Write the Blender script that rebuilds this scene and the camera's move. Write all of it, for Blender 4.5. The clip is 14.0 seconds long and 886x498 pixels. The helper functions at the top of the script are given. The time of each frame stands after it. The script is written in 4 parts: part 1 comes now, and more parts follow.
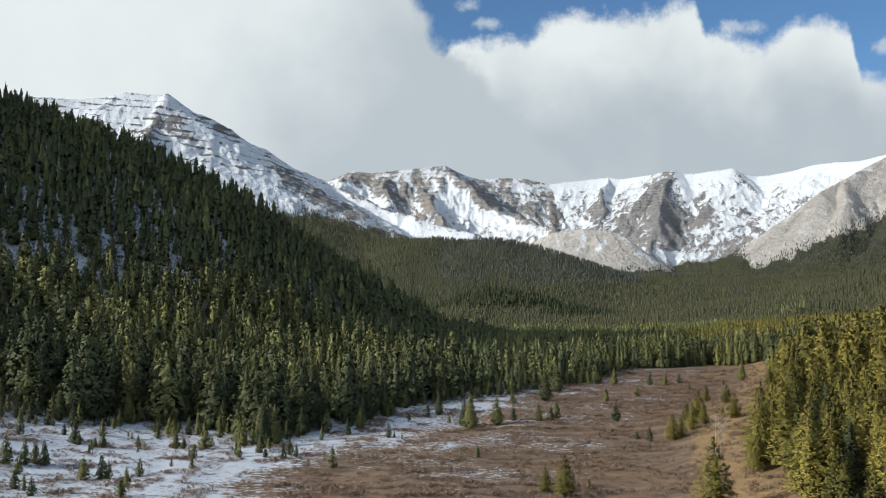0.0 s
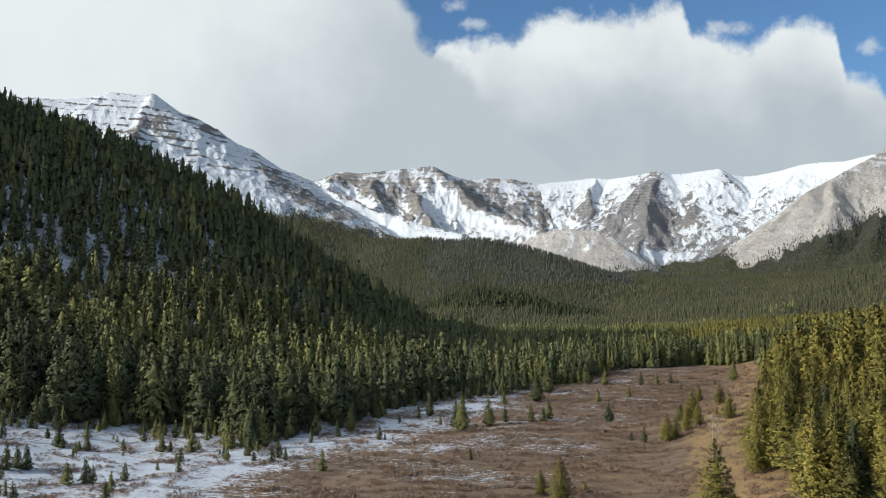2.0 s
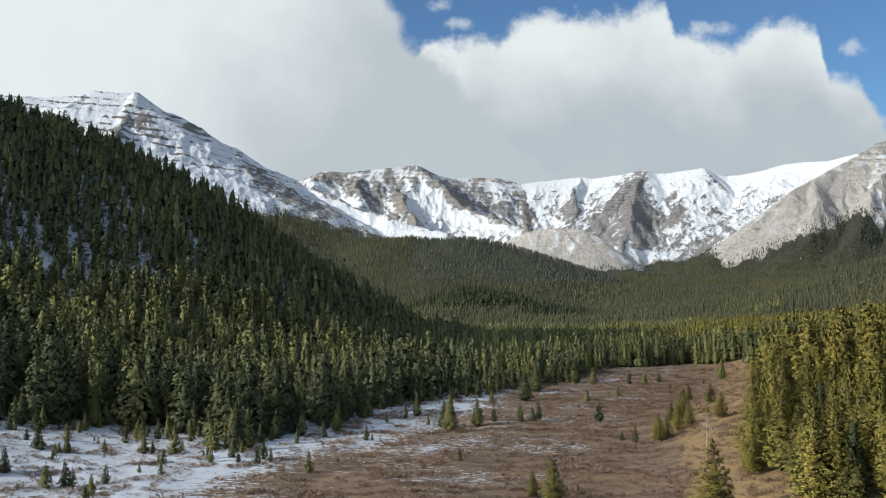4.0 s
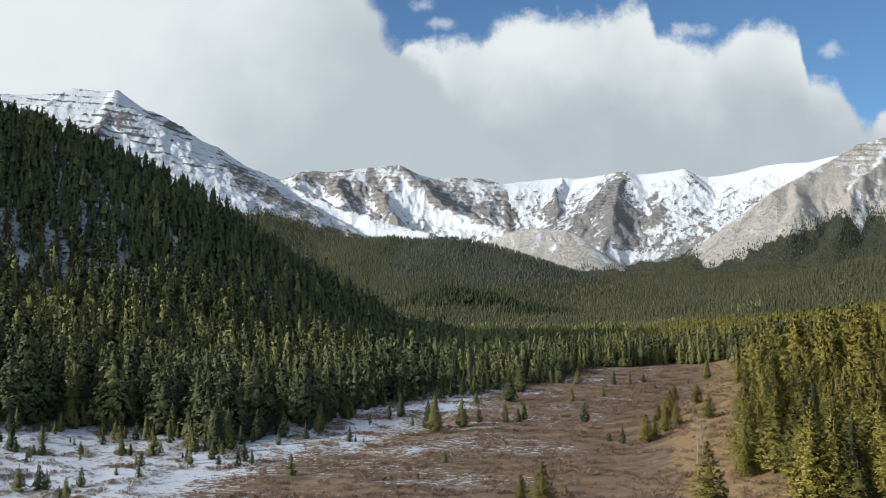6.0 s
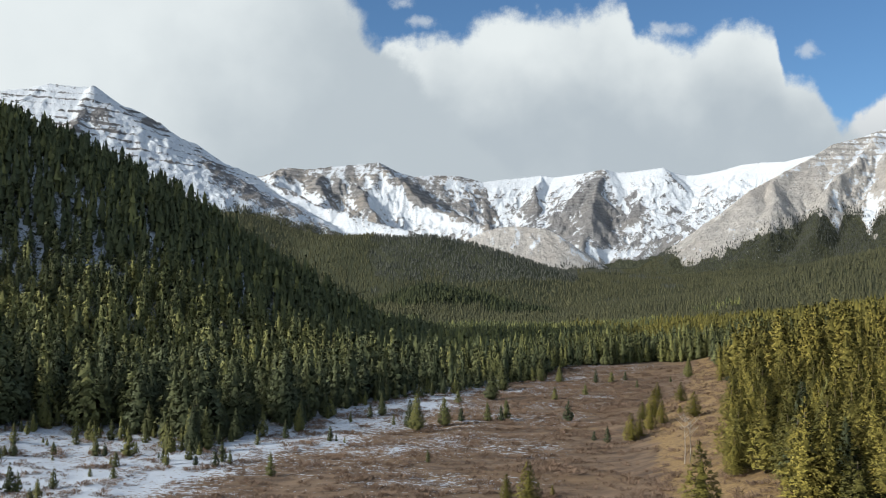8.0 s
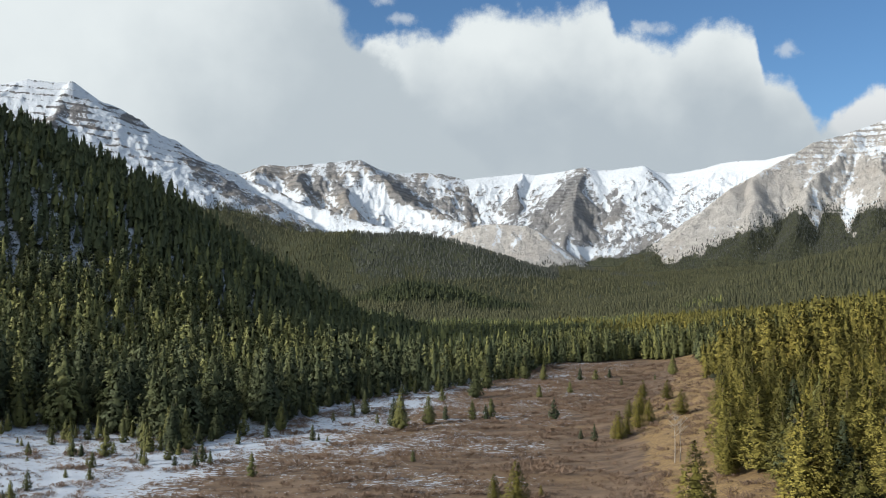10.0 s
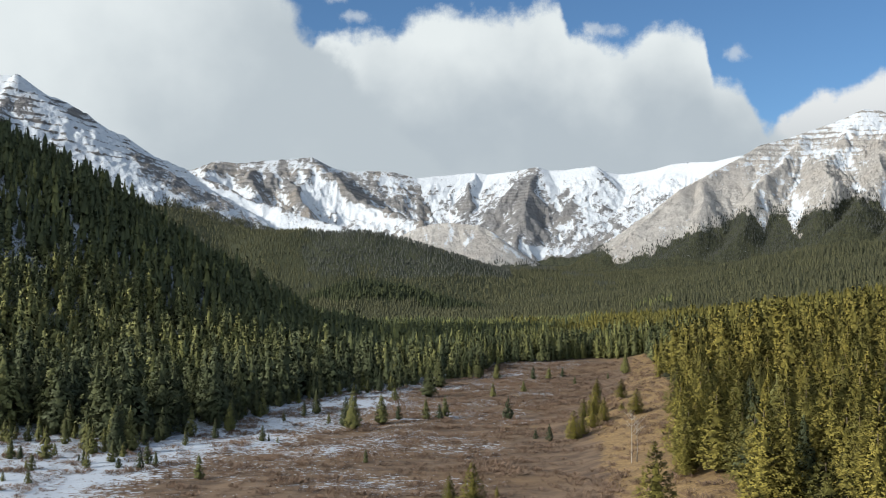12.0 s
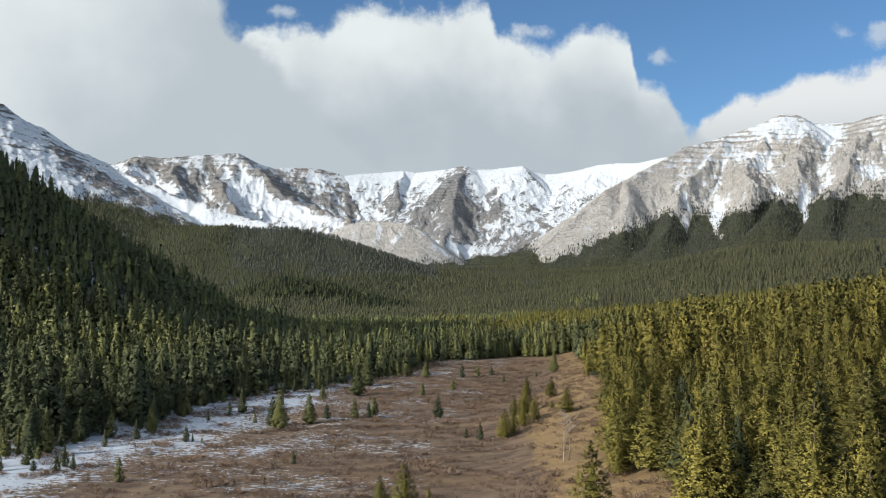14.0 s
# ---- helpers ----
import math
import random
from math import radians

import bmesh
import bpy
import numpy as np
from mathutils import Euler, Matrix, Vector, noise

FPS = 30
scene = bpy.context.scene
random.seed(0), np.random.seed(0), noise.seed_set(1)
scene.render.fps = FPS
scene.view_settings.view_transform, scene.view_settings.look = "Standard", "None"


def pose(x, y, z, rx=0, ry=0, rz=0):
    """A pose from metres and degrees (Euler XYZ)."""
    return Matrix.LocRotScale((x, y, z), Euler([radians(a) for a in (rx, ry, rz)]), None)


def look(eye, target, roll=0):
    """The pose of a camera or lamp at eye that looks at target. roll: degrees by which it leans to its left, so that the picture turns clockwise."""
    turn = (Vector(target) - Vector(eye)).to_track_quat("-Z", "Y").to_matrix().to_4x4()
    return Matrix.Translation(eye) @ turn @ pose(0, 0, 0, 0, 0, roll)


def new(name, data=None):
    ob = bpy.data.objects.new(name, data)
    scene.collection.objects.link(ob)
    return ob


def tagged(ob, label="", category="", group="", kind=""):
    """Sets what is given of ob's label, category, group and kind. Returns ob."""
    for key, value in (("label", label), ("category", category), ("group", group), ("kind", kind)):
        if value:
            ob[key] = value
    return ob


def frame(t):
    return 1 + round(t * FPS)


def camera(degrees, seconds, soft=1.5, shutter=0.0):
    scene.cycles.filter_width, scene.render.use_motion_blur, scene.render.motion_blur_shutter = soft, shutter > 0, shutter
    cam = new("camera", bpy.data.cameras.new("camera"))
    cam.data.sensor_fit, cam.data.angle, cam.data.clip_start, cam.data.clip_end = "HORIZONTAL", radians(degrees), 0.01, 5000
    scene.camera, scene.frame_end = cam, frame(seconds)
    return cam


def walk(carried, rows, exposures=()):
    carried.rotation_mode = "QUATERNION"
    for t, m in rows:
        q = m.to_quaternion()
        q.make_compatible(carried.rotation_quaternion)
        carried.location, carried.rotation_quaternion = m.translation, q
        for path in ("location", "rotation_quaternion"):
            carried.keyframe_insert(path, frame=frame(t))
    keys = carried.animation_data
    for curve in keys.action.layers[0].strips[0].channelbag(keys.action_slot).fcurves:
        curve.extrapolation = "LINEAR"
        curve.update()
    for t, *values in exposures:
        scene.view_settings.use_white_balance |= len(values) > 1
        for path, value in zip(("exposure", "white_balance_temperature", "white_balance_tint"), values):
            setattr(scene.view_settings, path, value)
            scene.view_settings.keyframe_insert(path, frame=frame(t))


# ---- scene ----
cam = camera(47.6, 14.0, soft=1.0)


def eye_row(t, yaw, pitch, roll, x, y, z):
    y_, p_ = radians(yaw), radians(pitch)
    way = Vector((math.sin(y_) * math.cos(p_), math.cos(y_) * math.cos(p_), math.sin(p_)))
    eye = Vector((x, y, z))
    return t, look(eye, eye + way * 100, roll)


walk(cam, [eye_row(*r) for r in (
    (0, 0.000, 4.003, 0.019, 0.000, 0.000, 30.000),
    (0.5, 0.212, 4.018, -0.030, -0.226, 0.987, 29.983),
    (1, 0.379, 4.017, -0.047, -0.478, 1.867, 29.975),
    (1.5, 0.531, 4.022, -0.093, -0.668, 2.703, 29.918),
    (2, 0.709, 4.028, -0.120, -0.814, 3.649, 29.886),
    (2.5, 0.899, 4.004, -0.117, -1.001, 4.576, 29.834),
    (3, 1.112, 3.994, -0.152, -1.206, 5.533, 29.786),
    (5.5, 2.354, 3.986, -0.119, -2.054, 10.450, 29.526),
    (6, 2.630, 3.987, -0.101, -2.231, 11.443, 29.492),
    (6.5, 2.932, 3.994, -0.099, -2.384, 12.391, 29.407),
    (7, 3.191, 3.957, -0.126, -2.553, 13.370, 29.384),
    (7.5, 3.481, 3.898, -0.085, -2.688, 14.335, 29.376),
    (8, 3.827, 3.873, -0.054, -2.867, 15.359, 29.316),
    (10.5, 5.305, 3.711, -0.017, -3.477, 20.115, 29.106),
    (11, 5.838, 3.693, 0.058, -3.520, 21.080, 29.063),
    (11.5, 6.553, 3.697, 0.087, -3.563, 21.990, 29.015),
    (12, 7.651, 3.672, 0.113, -3.604, 22.853, 28.996),
    (12.5, 8.983, 3.650, 0.194, -3.700, 23.655, 28.975),
    (13, 10.297, 3.625, 0.209, -3.797, 24.413, 28.940),
    (13.5, 11.093, 3.602, 0.255, -3.867, 25.230, 28.875),
    (14, 11.798, 3.589, 0.286, -3.919, 26.000, 28.817),
)])


# ---------------------------------------------------------------- light
SUN_AZ, SUN_EL = -108.0, 24.0
sun_dir = Vector((math.sin(radians(SUN_AZ)) * math.cos(radians(SUN_EL)),
                  math.cos(radians(SUN_AZ)) * math.cos(radians(SUN_EL)), math.sin(radians(SUN_EL))))
sun = new("sun", bpy.data.lights.new("sun", "SUN"))
sun.data.energy, sun.data.angle, sun.data.color = 4.7, radians(0.6), (1.0, 0.95, 0.87)
sun.matrix_world = look(sun_dir * 300, (0, 0, 0))
tagged(sun, "low afternoon sun", "sun")


class Nodes:
    """Short hand for building node trees."""

    def __init__(self, tree):
        self.t = tree

    def node(self, kind, ins=(), **props):
        n = self.t.nodes.new(kind)
        for key, value in props.items():
            setattr_plain(n, key, value)
        for key, value in dict(ins).items():
            self.put(n.inputs[key], value)
        return n

    def put(self, socket, value):
        if isinstance(value, bpy.types.NodeSocket):
            self.t.links.new(value, socket)
        elif value is not None:
            socket.default_value = value

    def math(self, op, a, b=None, c=None, clamp=False):
        n = self.t.nodes.new("ShaderNodeMath")
        n.operation, n.use_clamp = op, clamp
        for i, v in enumerate((a, b, c)):
            self.put(n.inputs[i], v)
        return n.outputs[0]

    def mix(self, f, a, b):
        n = self.t.nodes.new("ShaderNodeMix")
        n.data_type = "RGBA"
        self.put(n.inputs[0], f)
        for i, v in ((6, a), (7, b)):
            self.put(n.inputs[i], v if isinstance(v, bpy.types.NodeSocket) else (*v, 1.0))
        return n.outputs[2]

    def noise(self, vec, scale, detail=4.0, rough=0.55, warp=0.0):
        n = self.t.nodes.new("ShaderNodeTexNoise")
        self.put(n.inputs["Vector"], vec)
        n.inputs["Scale"].default_value, n.inputs["Detail"].default_value = scale, detail
        n.inputs["Roughness"].default_value, n.inputs["Distortion"].default_value = rough, warp
        return n.outputs["Fac"]

    def step(self, x, lo, hi):
        n = self.t.nodes.new("ShaderNodeMapRange")
        n.interpolation_type = "SMOOTHSTEP"
        self.put(n.inputs[0], x)
        self.put(n.inputs[1], lo)
        self.put(n.inputs[2], hi)
        return n.outputs[0]


def setattr_plain(n, key, value):
    if key == "operation":
        n.operation = value
    elif key == "sky_type":
        n.sky_type = value


# ---------------------------------------------------------------- sky with broken cloud
world = bpy.data.worlds.new("sky")
scene.world = world
world.use_nodes = True
wt = world.node_tree
wt.nodes.clear()
W = Nodes(wt)
sky = W.node("ShaderNodeTexSky", sky_type="NISHITA")
sky.sun_disc, sky.sun_elevation, sky.sun_rotation = False, radians(SUN_EL), radians(SUN_AZ)
sky.altitude, sky.air_density, sky.dust_density, sky.ozone_density = 1500, 1.0, 0.6, 1.5
ray_way = wt.nodes.new("ShaderNodeTexCoord").outputs["Generated"]
sep = W.node("ShaderNodeSeparateXYZ", {0: ray_way})
azim = W.math("MULTIPLY", W.math("ARCTAN2", sep.outputs[0], sep.outputs[1]), 57.2958)
elev = W.math("MULTIPLY", W.math("ARCSINE", sep.outputs[2]), 57.2958)
flat = W.node("ShaderNodeCombineXYZ", {0: azim, 1: elev, 2: 0.0}).outputs[0]
billow = W.noise(flat, 0.55, 8.0, 0.62)
shape = W.noise(flat, 0.13, 3.0, 0.5)


def rise(base, steps):
    """Height of a cloud's upper rim by bearing: a base and the soft steps that add to it."""
    h = base
    for a0, a1, dh in steps:
        h = W.math("ADD", h, W.math("MULTIPLY", W.step(azim, a0, a1), dh))
    return h


# degrees of bearing and height: the grey bank, the white cumulus before it, and the one over the limestone mountain
ragged = W.math("MULTIPLY", W.math("SUBTRACT", billow, 0.5), 3.4)
lump = W.math("MULTIPLY", W.math("SUBTRACT", shape, 0.5), 1.2)
uneven = W.math("ADD", ragged, lump)
bank_side = W.math("ADD", W.math("SUBTRACT", 0.3, azim), W.math("MULTIPLY", W.math("SUBTRACT", 15.2, elev), W.math("MULTIPLY_ADD", W.step(elev, 14.6, 15.6), -0.4, 1.1)))
bank_lobe = W.math("SUBTRACT", 2.2, W.math("SQRT", W.math("ADD", W.math("POWER", W.math("SUBTRACT", azim, 0.9), 2.0), W.math("POWER", W.math("SUBTRACT", elev, 12.6), 2.0))))
cov_back = W.step(W.math("ADD", W.math("SMOOTH_MAX", W.math("SMOOTH_MIN", bank_side, W.math("SUBTRACT", 60.0, elev), 0.5), bank_lobe, 0.3), W.math("MULTIPLY", uneven, 0.8)), -0.5, 0.9)
top_front = rise(13.1, ((-1.0, 0.8, 2.6), (4.6, 6.6, 1.2), (8.0, 10.5, -0.3), (12.0, 13.9, 0.6), (14.2, 15.0, -1.6), (15.8, 17.6, -1.0), (17.8, 20.0, 1.2), (21.0, 22.4, -0.6), (22.3, 23.0, -2.6), (24.0, 25.8, -2.6), (25.6, 29.0, -3.0)))
cov_front = W.math("MULTIPLY", W.step(W.math("ADD", W.math("SUBTRACT", top_front, elev), W.math("MULTIPLY", uneven, 0.75)), -0.45, 0.6), W.step(azim, -2.4, -0.2))
top_right = rise(8.0, ((25.2, 26.6, 2.6), (26.6, 28.2, 1.4), (28.4, 29.4, -0.4), (29.6, 32.0, 1.0), (33.5, 38.0, 1.0), (44.0, 60.0, -5.0)))
cov_right = W.step(W.math("ADD", W.math("SUBTRACT", top_right, elev), W.math("MULTIPLY", uneven, 0.7)), -0.35, 0.5)
scraps = None
for ca, ce, ra, re in ((33.7, 14.75, 0.75, 0.6), (35.6, 14.6, 0.9, 0.7), (24.1, 14.2, 0.7, 0.45), (16.2, 15.9, 0.9, 0.4), (17.6, 15.7, 0.6, 0.35), (2.6, 16.7, 1.3, 0.5), (1.5, 17.6, 0.8, 0.5)):
    ex = W.math("DIVIDE", W.math("SUBTRACT", azim, ca), ra)
    ey = W.math("DIVIDE", W.math("SUBTRACT", elev, ce), re)
    one = W.math("SUBTRACT", 1.0, W.math("SQRT", W.math("ADD", W.math("MULTIPLY", ex, ex), W.math("MULTIPLY", ey, ey))))
    scraps = one if scraps is None else W.math("MAXIMUM", scraps, one)
cov_scrap = W.math("MULTIPLY", W.step(W.math("ADD", scraps, W.math("MULTIPLY", uneven, 1.3)), -0.1, 1.1), 0.6)
fluff = W.noise(flat, 0.20, 5.0, 0.48)
cloudy = W.math("SUBTRACT", fluff, 0.5)
# the cumulus is white above and grey below; the bank is white high up and grey towards its edge
white = W.math("ADD", W.math("MULTIPLY", W.step(W.math("ADD", W.math("SUBTRACT", elev, W.math("MULTIPLY", top_front, 0.3)), W.math("MULTIPLY", cloudy, 5.0)), 5.0, 11.4), 0.95), W.math("MULTIPLY", cloudy, 0.5), clamp=True)
white_back = W.math("ADD", W.math("MULTIPLY", W.step(W.math("SUBTRACT", W.math("MULTIPLY_ADD", elev, 0.55, W.math("MULTIPLY", cloudy, 5.0)), W.math("MULTIPLY", azim, 0.62)), 7.5, 18.5), 0.95),
                    W.math("MULTIPLY", cloudy, 0.45), clamp=True)
col_back = W.mix(white_back, (0.50, 0.565, 0.61), (0.80, 0.86, 0.875))
col_front = W.mix(white, (0.47, 0.535, 0.585), (0.80, 0.855, 0.865))
col_right = W.mix(W.step(elev, 8.5, 12.0), (0.60, 0.64, 0.67), (0.80, 0.83, 0.84))
blue = W.node("ShaderNodeVectorMath", {0: sky.outputs[0], 1: (0.072, 0.098, 0.118)}, operation="MULTIPLY").outputs[0]
c = W.mix(cov_scrap, blue, (0.66, 0.72, 0.77))
c = W.mix(cov_right, c, col_right)
c = W.mix(cov_front, c, col_front)
c = W.mix(cov_back, c, col_back)
# white broken cloud all round the rest of the sky, as in the part that is seen
veil = W.math("MULTIPLY", W.step(W.noise(ray_way, 2.2, 5.0, 0.6), 0.38, 0.58), W.step(W.math("MAXIMUM", W.math("SUBTRACT", W.math("ABSOLUTE", W.math("SUBTRACT", azim, 5.0)), 40.0), W.math("SUBTRACT", elev, 22.0)), 0.0, 14.0))
c = W.mix(W.math("MULTIPLY", veil, 0.6), c, (0.60, 0.68, 0.75))
bg = W.node("ShaderNodeBackground", {"Color": c, "Strength": 1.0})
wo = wt.nodes.new("ShaderNodeOutputWorld")
wt.links.new(bg.outputs[0], wo.inputs[0])


# ---------------------------------------------------------------- numeric noise
def _lattice(ix, iy, seed):
    h = (ix.astype(np.int64) * 374761393 + iy.astype(np.int64) * 668265263 + seed * 974634777) & 0xFFFFFFFF
    h = ((h ^ (h >> 13)) * 1274126177) & 0xFFFFFFFF
    return ((h ^ (h >> 16)) & 0xFFFF) / 65535.0


def perlin(x, y, seed=0):
    x0, y0 = np.floor(x), np.floor(y)
    fx, fy = x - x0, y - y0
    ux, uy = fx * fx * fx * (fx * (fx * 6 - 15) + 10), fy * fy * fy * (fy * (fy * 6 - 15) + 10)

    def grad(i, j):
        a = _lattice(x0 + i, y0 + j, seed) * 2 * np.pi
        return np.cos(a) * (fx - i) + np.sin(a) * (fy - j)

    lo = grad(0, 0) * (1 - ux) + grad(1, 0) * ux
    hi = grad(0, 1) * (1 - ux) + grad(1, 1) * ux
    return (lo * (1 - uy) + hi * uy) * 1.5


def fbm(x, y, size, octaves=4, seed=0, rough=0.5):
    out, amp, f = 0.0, 1.0, 1.0 / size
    for o in range(octaves):
        out = out + amp * perlin(x * f + 17.3 * o, y * f - 9.1 * o, seed + o)
        amp, f = amp * rough, f * 2.03
    return out


def ridged(x, y, size, octaves=4, seed=0, rough=0.5):
    out, amp, f = 0.0, 1.0, 1.0 / size
    for o in range(octaves):
        out = out + amp * (1 - 2 * np.abs(perlin(x * f + 31.7 * o, y * f + 5.3 * o, seed + o)))
        amp, f = amp * rough, f * 2.07
    return out


def soft_ramp(x, w):
    return w * np.logaddexp(0, x / w)


def smooth(x, lo, hi):
    k = np.clip((x - lo) / (hi - lo), 0, 1)
    return k * k * (3 - 2 * k)


def polar(az, dist, el):
    """A point of the land from its bearing, distance and height angle, as seen from over the meadow's near end."""
    a = radians(az)
    return dist * math.sin(a), dist * math.cos(a), 30 + dist * math.tan(radians(el))


def crest(X, Y, pts, slope, depth, blunt=0.0, least=0.0):
    """Height of a ridge along the points: it drops away to both sides, steep near the crest and easing below."""
    out = np.full(np.shape(X), -1e9)
    for (x0, y0, z0), (x1, y1, z1) in zip(pts[:-1], pts[1:]):
        ex, ey = x1 - x0, y1 - y0
        k = np.clip(((X - x0) * ex + (Y - y0) * ey) / (ex * ex + ey * ey), 0, 1)
        d = np.hypot(X - x0 - k * ex, Y - y0 - k * ey)
        if blunt:
            d = np.sqrt(d * d + blunt * blunt) - blunt
        out = np.maximum(out, z0 + k * (z1 - z0) - depth * (1 - np.exp(-slope * d / depth)) - least * d)
    return out


# ---------------------------------------------------------------- the lie of the land
def left_foot(Y):
    return np.interp(Y, (-400, 100, 215, 280, 425, 540, 900), (-130, -85, -62, -38, 22, 45, 60))


def right_foot(Y):
    return np.interp(Y, (-400, 60, 100, 155, 200, 260, 400, 470, 900), (0, 14, 20, 30, 43, 58, 113, 138, 200))


MID_HILL = [polar(*p) for p in ((-14, 2150, 6.3), (-8.5, 2050, 5.7), (-7.2, 2000, 5.15), (-5.3, 1980, 4.85), (-2.7, 1900, 4.5), (0, 1850, 4.62), (2.4, 1820, 4.52),
                                (4.4, 1800, 4.1), (6.3, 1780, 3.36), (8.2, 1750, 2.6), (10.1, 1720, 2.15), (12, 1700, 1.6))]
KNOLL = [polar(*p) for p in ((0.5, 1200, 0.6), (2.1, 1180, 1.3), (3.4, 1150, 1.52), (5.0, 1140, 1.3), (6.9, 1120, 0.62), (8.8, 1100, -0.1))]
FOOTHILL = [polar(*p) for p in ((18.7, 1600, 1.45), (21.9, 1450, 1.75), (24.4, 1350, 2.05), (26.5, 1250, 2.65), (28.9, 1200, 3.2), (31, 1180, 3.45), (33.8, 1150, 3.5), (36, 1150, 3.4), (46, 1100, 3.2))]


def land(X, Y):
    """Height of the valley, its wooded hills and knolls."""
    R = np.hypot(X, Y)
    floor = np.interp(np.where(Y > 0, R, 0), (0, 195, 260, 410, 490, 530, 800, 1136, 1865, 2700, 4900), (1.2, 1.4, 2.6, 3.8, 8.0, 9.0, 17, 28, 84, 138, 260))
    u = (left_foot(Y) - X) * 0.92
    start = 46 - 20 * smooth(Y, 430, 540)
    up = soft_ramp(u, 6) * 0.13 + (0.26 + 0.32 * smooth(Y, 340, 480)) * soft_ramp(u - start, 9) - 0.36 * soft_ramp(u - 165, 20)
    cap = 62 + 95 * smooth(Y, 260, 520)
    up = -soft_ramp(cap - up, 12) + cap
    # the hill is made to climb on out of view, to shade its upper slope
    shade_gate = smooth((Y - 358) - (X + 104) * 0.06, -20, 40)
    up = up + np.minimum(1.35 * soft_ramp(-(X + 0.50 * Y), 8), 75) * shade_gate * (1 - smooth(Y, 640, 900))
    # an unseen near flank is added beside the meadow, to throw shade on the snow
    up = up + np.minimum(0.5 * soft_ramp(-(X + 0.46 * Y) - 6, 6), 8) * (1 - smooth(Y, 180, 290)) * smooth(Y, -100, 60)
    over = soft_ramp(Y - 545 - 0.05 * (X + 100), 14)
    up = np.where(up > 0, np.maximum(up - 0.62 * over, 0), up)
    v = X - right_foot(Y)
    bank = 0.30 * soft_ramp(v, 4) - 0.16 * soft_ramp(v - 22, 10) - 0.06 * soft_ramp(v - 200, 40)
    near = 1 - 0.85 * smooth(R, 470, 900)
    z = floor + (soft_ramp(up, 0.6)) + bank * near
    z = z + 0.35 * fbm(X, Y, 14, 3, 5) * (1 - smooth(R, 300, 600)) + fbm(X, Y, 90, 3, 8) * (0.6 + 2.0 * smooth(u, 20, 80) + 3 * smooth(R, 500, 1200))
    z = z + 9 * fbm(X, Y, 330, 4, 12) * smooth(R, 700, 1500)
    hills = np.maximum(crest(X, Y, MID_HILL, 0.32, 240, 50, 0.09) + 7 * fbm(X, Y, 160, 3, 21), crest(X, Y, KNOLL, 0.55, 90, 22) + 3 * fbm(X, Y, 80, 3, 22))
    hills = np.maximum(hills, crest(X, Y, FOOTHILL, 0.22, 200, 80, 0.07) + 6 * fbm(X, Y, 150, 3, 23))
    z = np.where(R > 600, 0.5 * (z + hills + np.sqrt((z - hills) ** 2 + 150)), z)
    return z


PEAK_A = [[polar(*p) for p in r] for r in (
    ((-30, 3500, 11.2), (-25, 3480, 11.5), (-21.7, 3450, 11.73), (-20.2, 3430, 11.73), (-18.85, 3410, 11.95), (-17.8, 3400, 12.29), (-16.3, 3360, 12.23), (-15.65, 3350, 12.3), (-15.1, 3355, 11.96), (-14.0, 3360, 11.38),
     (-13.3, 3370, 11.2), (-12.5, 3380, 10.8), (-11.8, 3390, 10.3), (-11.4, 3400, 9.95), (-10.1, 3380, 9.53), (-9.4, 3370, 9.05), (-8.5, 3360, 8.5), (-6.9, 3330, 7.9)),
    ((-7.9, 3350, 8.3), (-6.8, 3280, 7.75), (-4.66, 3150, 6.85), (-2.72, 3000, 6.05), (-0.45, 2850, 5.35), (1.65, 2700, 4.75), (4, 2560, 3.6)),
    ((-15.6, 3350, 12.3), (-16.4, 3080, 10.6), (-17.0, 2800, 8.6)),
    ((-12.2, 3380, 10.5), (-13.6, 3120, 9.4), (-14.2, 2850, 7.8)),
    ((-9.6, 3360, 9.0), (-10.6, 3080, 7.7), (-11.4, 2750, 6.0)),
    ((-18.5, 3400, 12.0), (-20.2, 3080, 9.8)))]
PEAK_B = [[polar(*p) for p in r] for r in (
    ((-10, 4500, 7.6), (-6.4, 4480, 7.91), (-5.15, 4450, 8.41), (-4.0, 4450, 8.29), (-2.73, 4430, 8.46), (-1.1, 4400, 8.63), (0.1, 4380, 8.76), (1.2, 4420, 8.22),
     (2.1, 4460, 7.96), (3.3, 4480, 8.05), (4.7, 4480, 8.0), (5.9, 4480, 7.70)),
    ((0.1, 4380, 8.76), (1.1, 4220, 7.9), (2.2, 4080, 7.05), (3.7, 3850, 5.95), (5.0, 3650, 5.3), (6.4, 3450, 4.9)),
    ((-1.4, 4400, 8.5), (-1.2, 4180, 7.4), (-0.6, 3950, 6.3), (0.2, 3700, 5.3)),
    ((-3.2, 4440, 8.35), (-3.4, 4200, 7.3), (-3.0, 3950, 6.2)),
    ((-5.2, 4450, 8.3), (-6.0, 4200, 7.2)))]
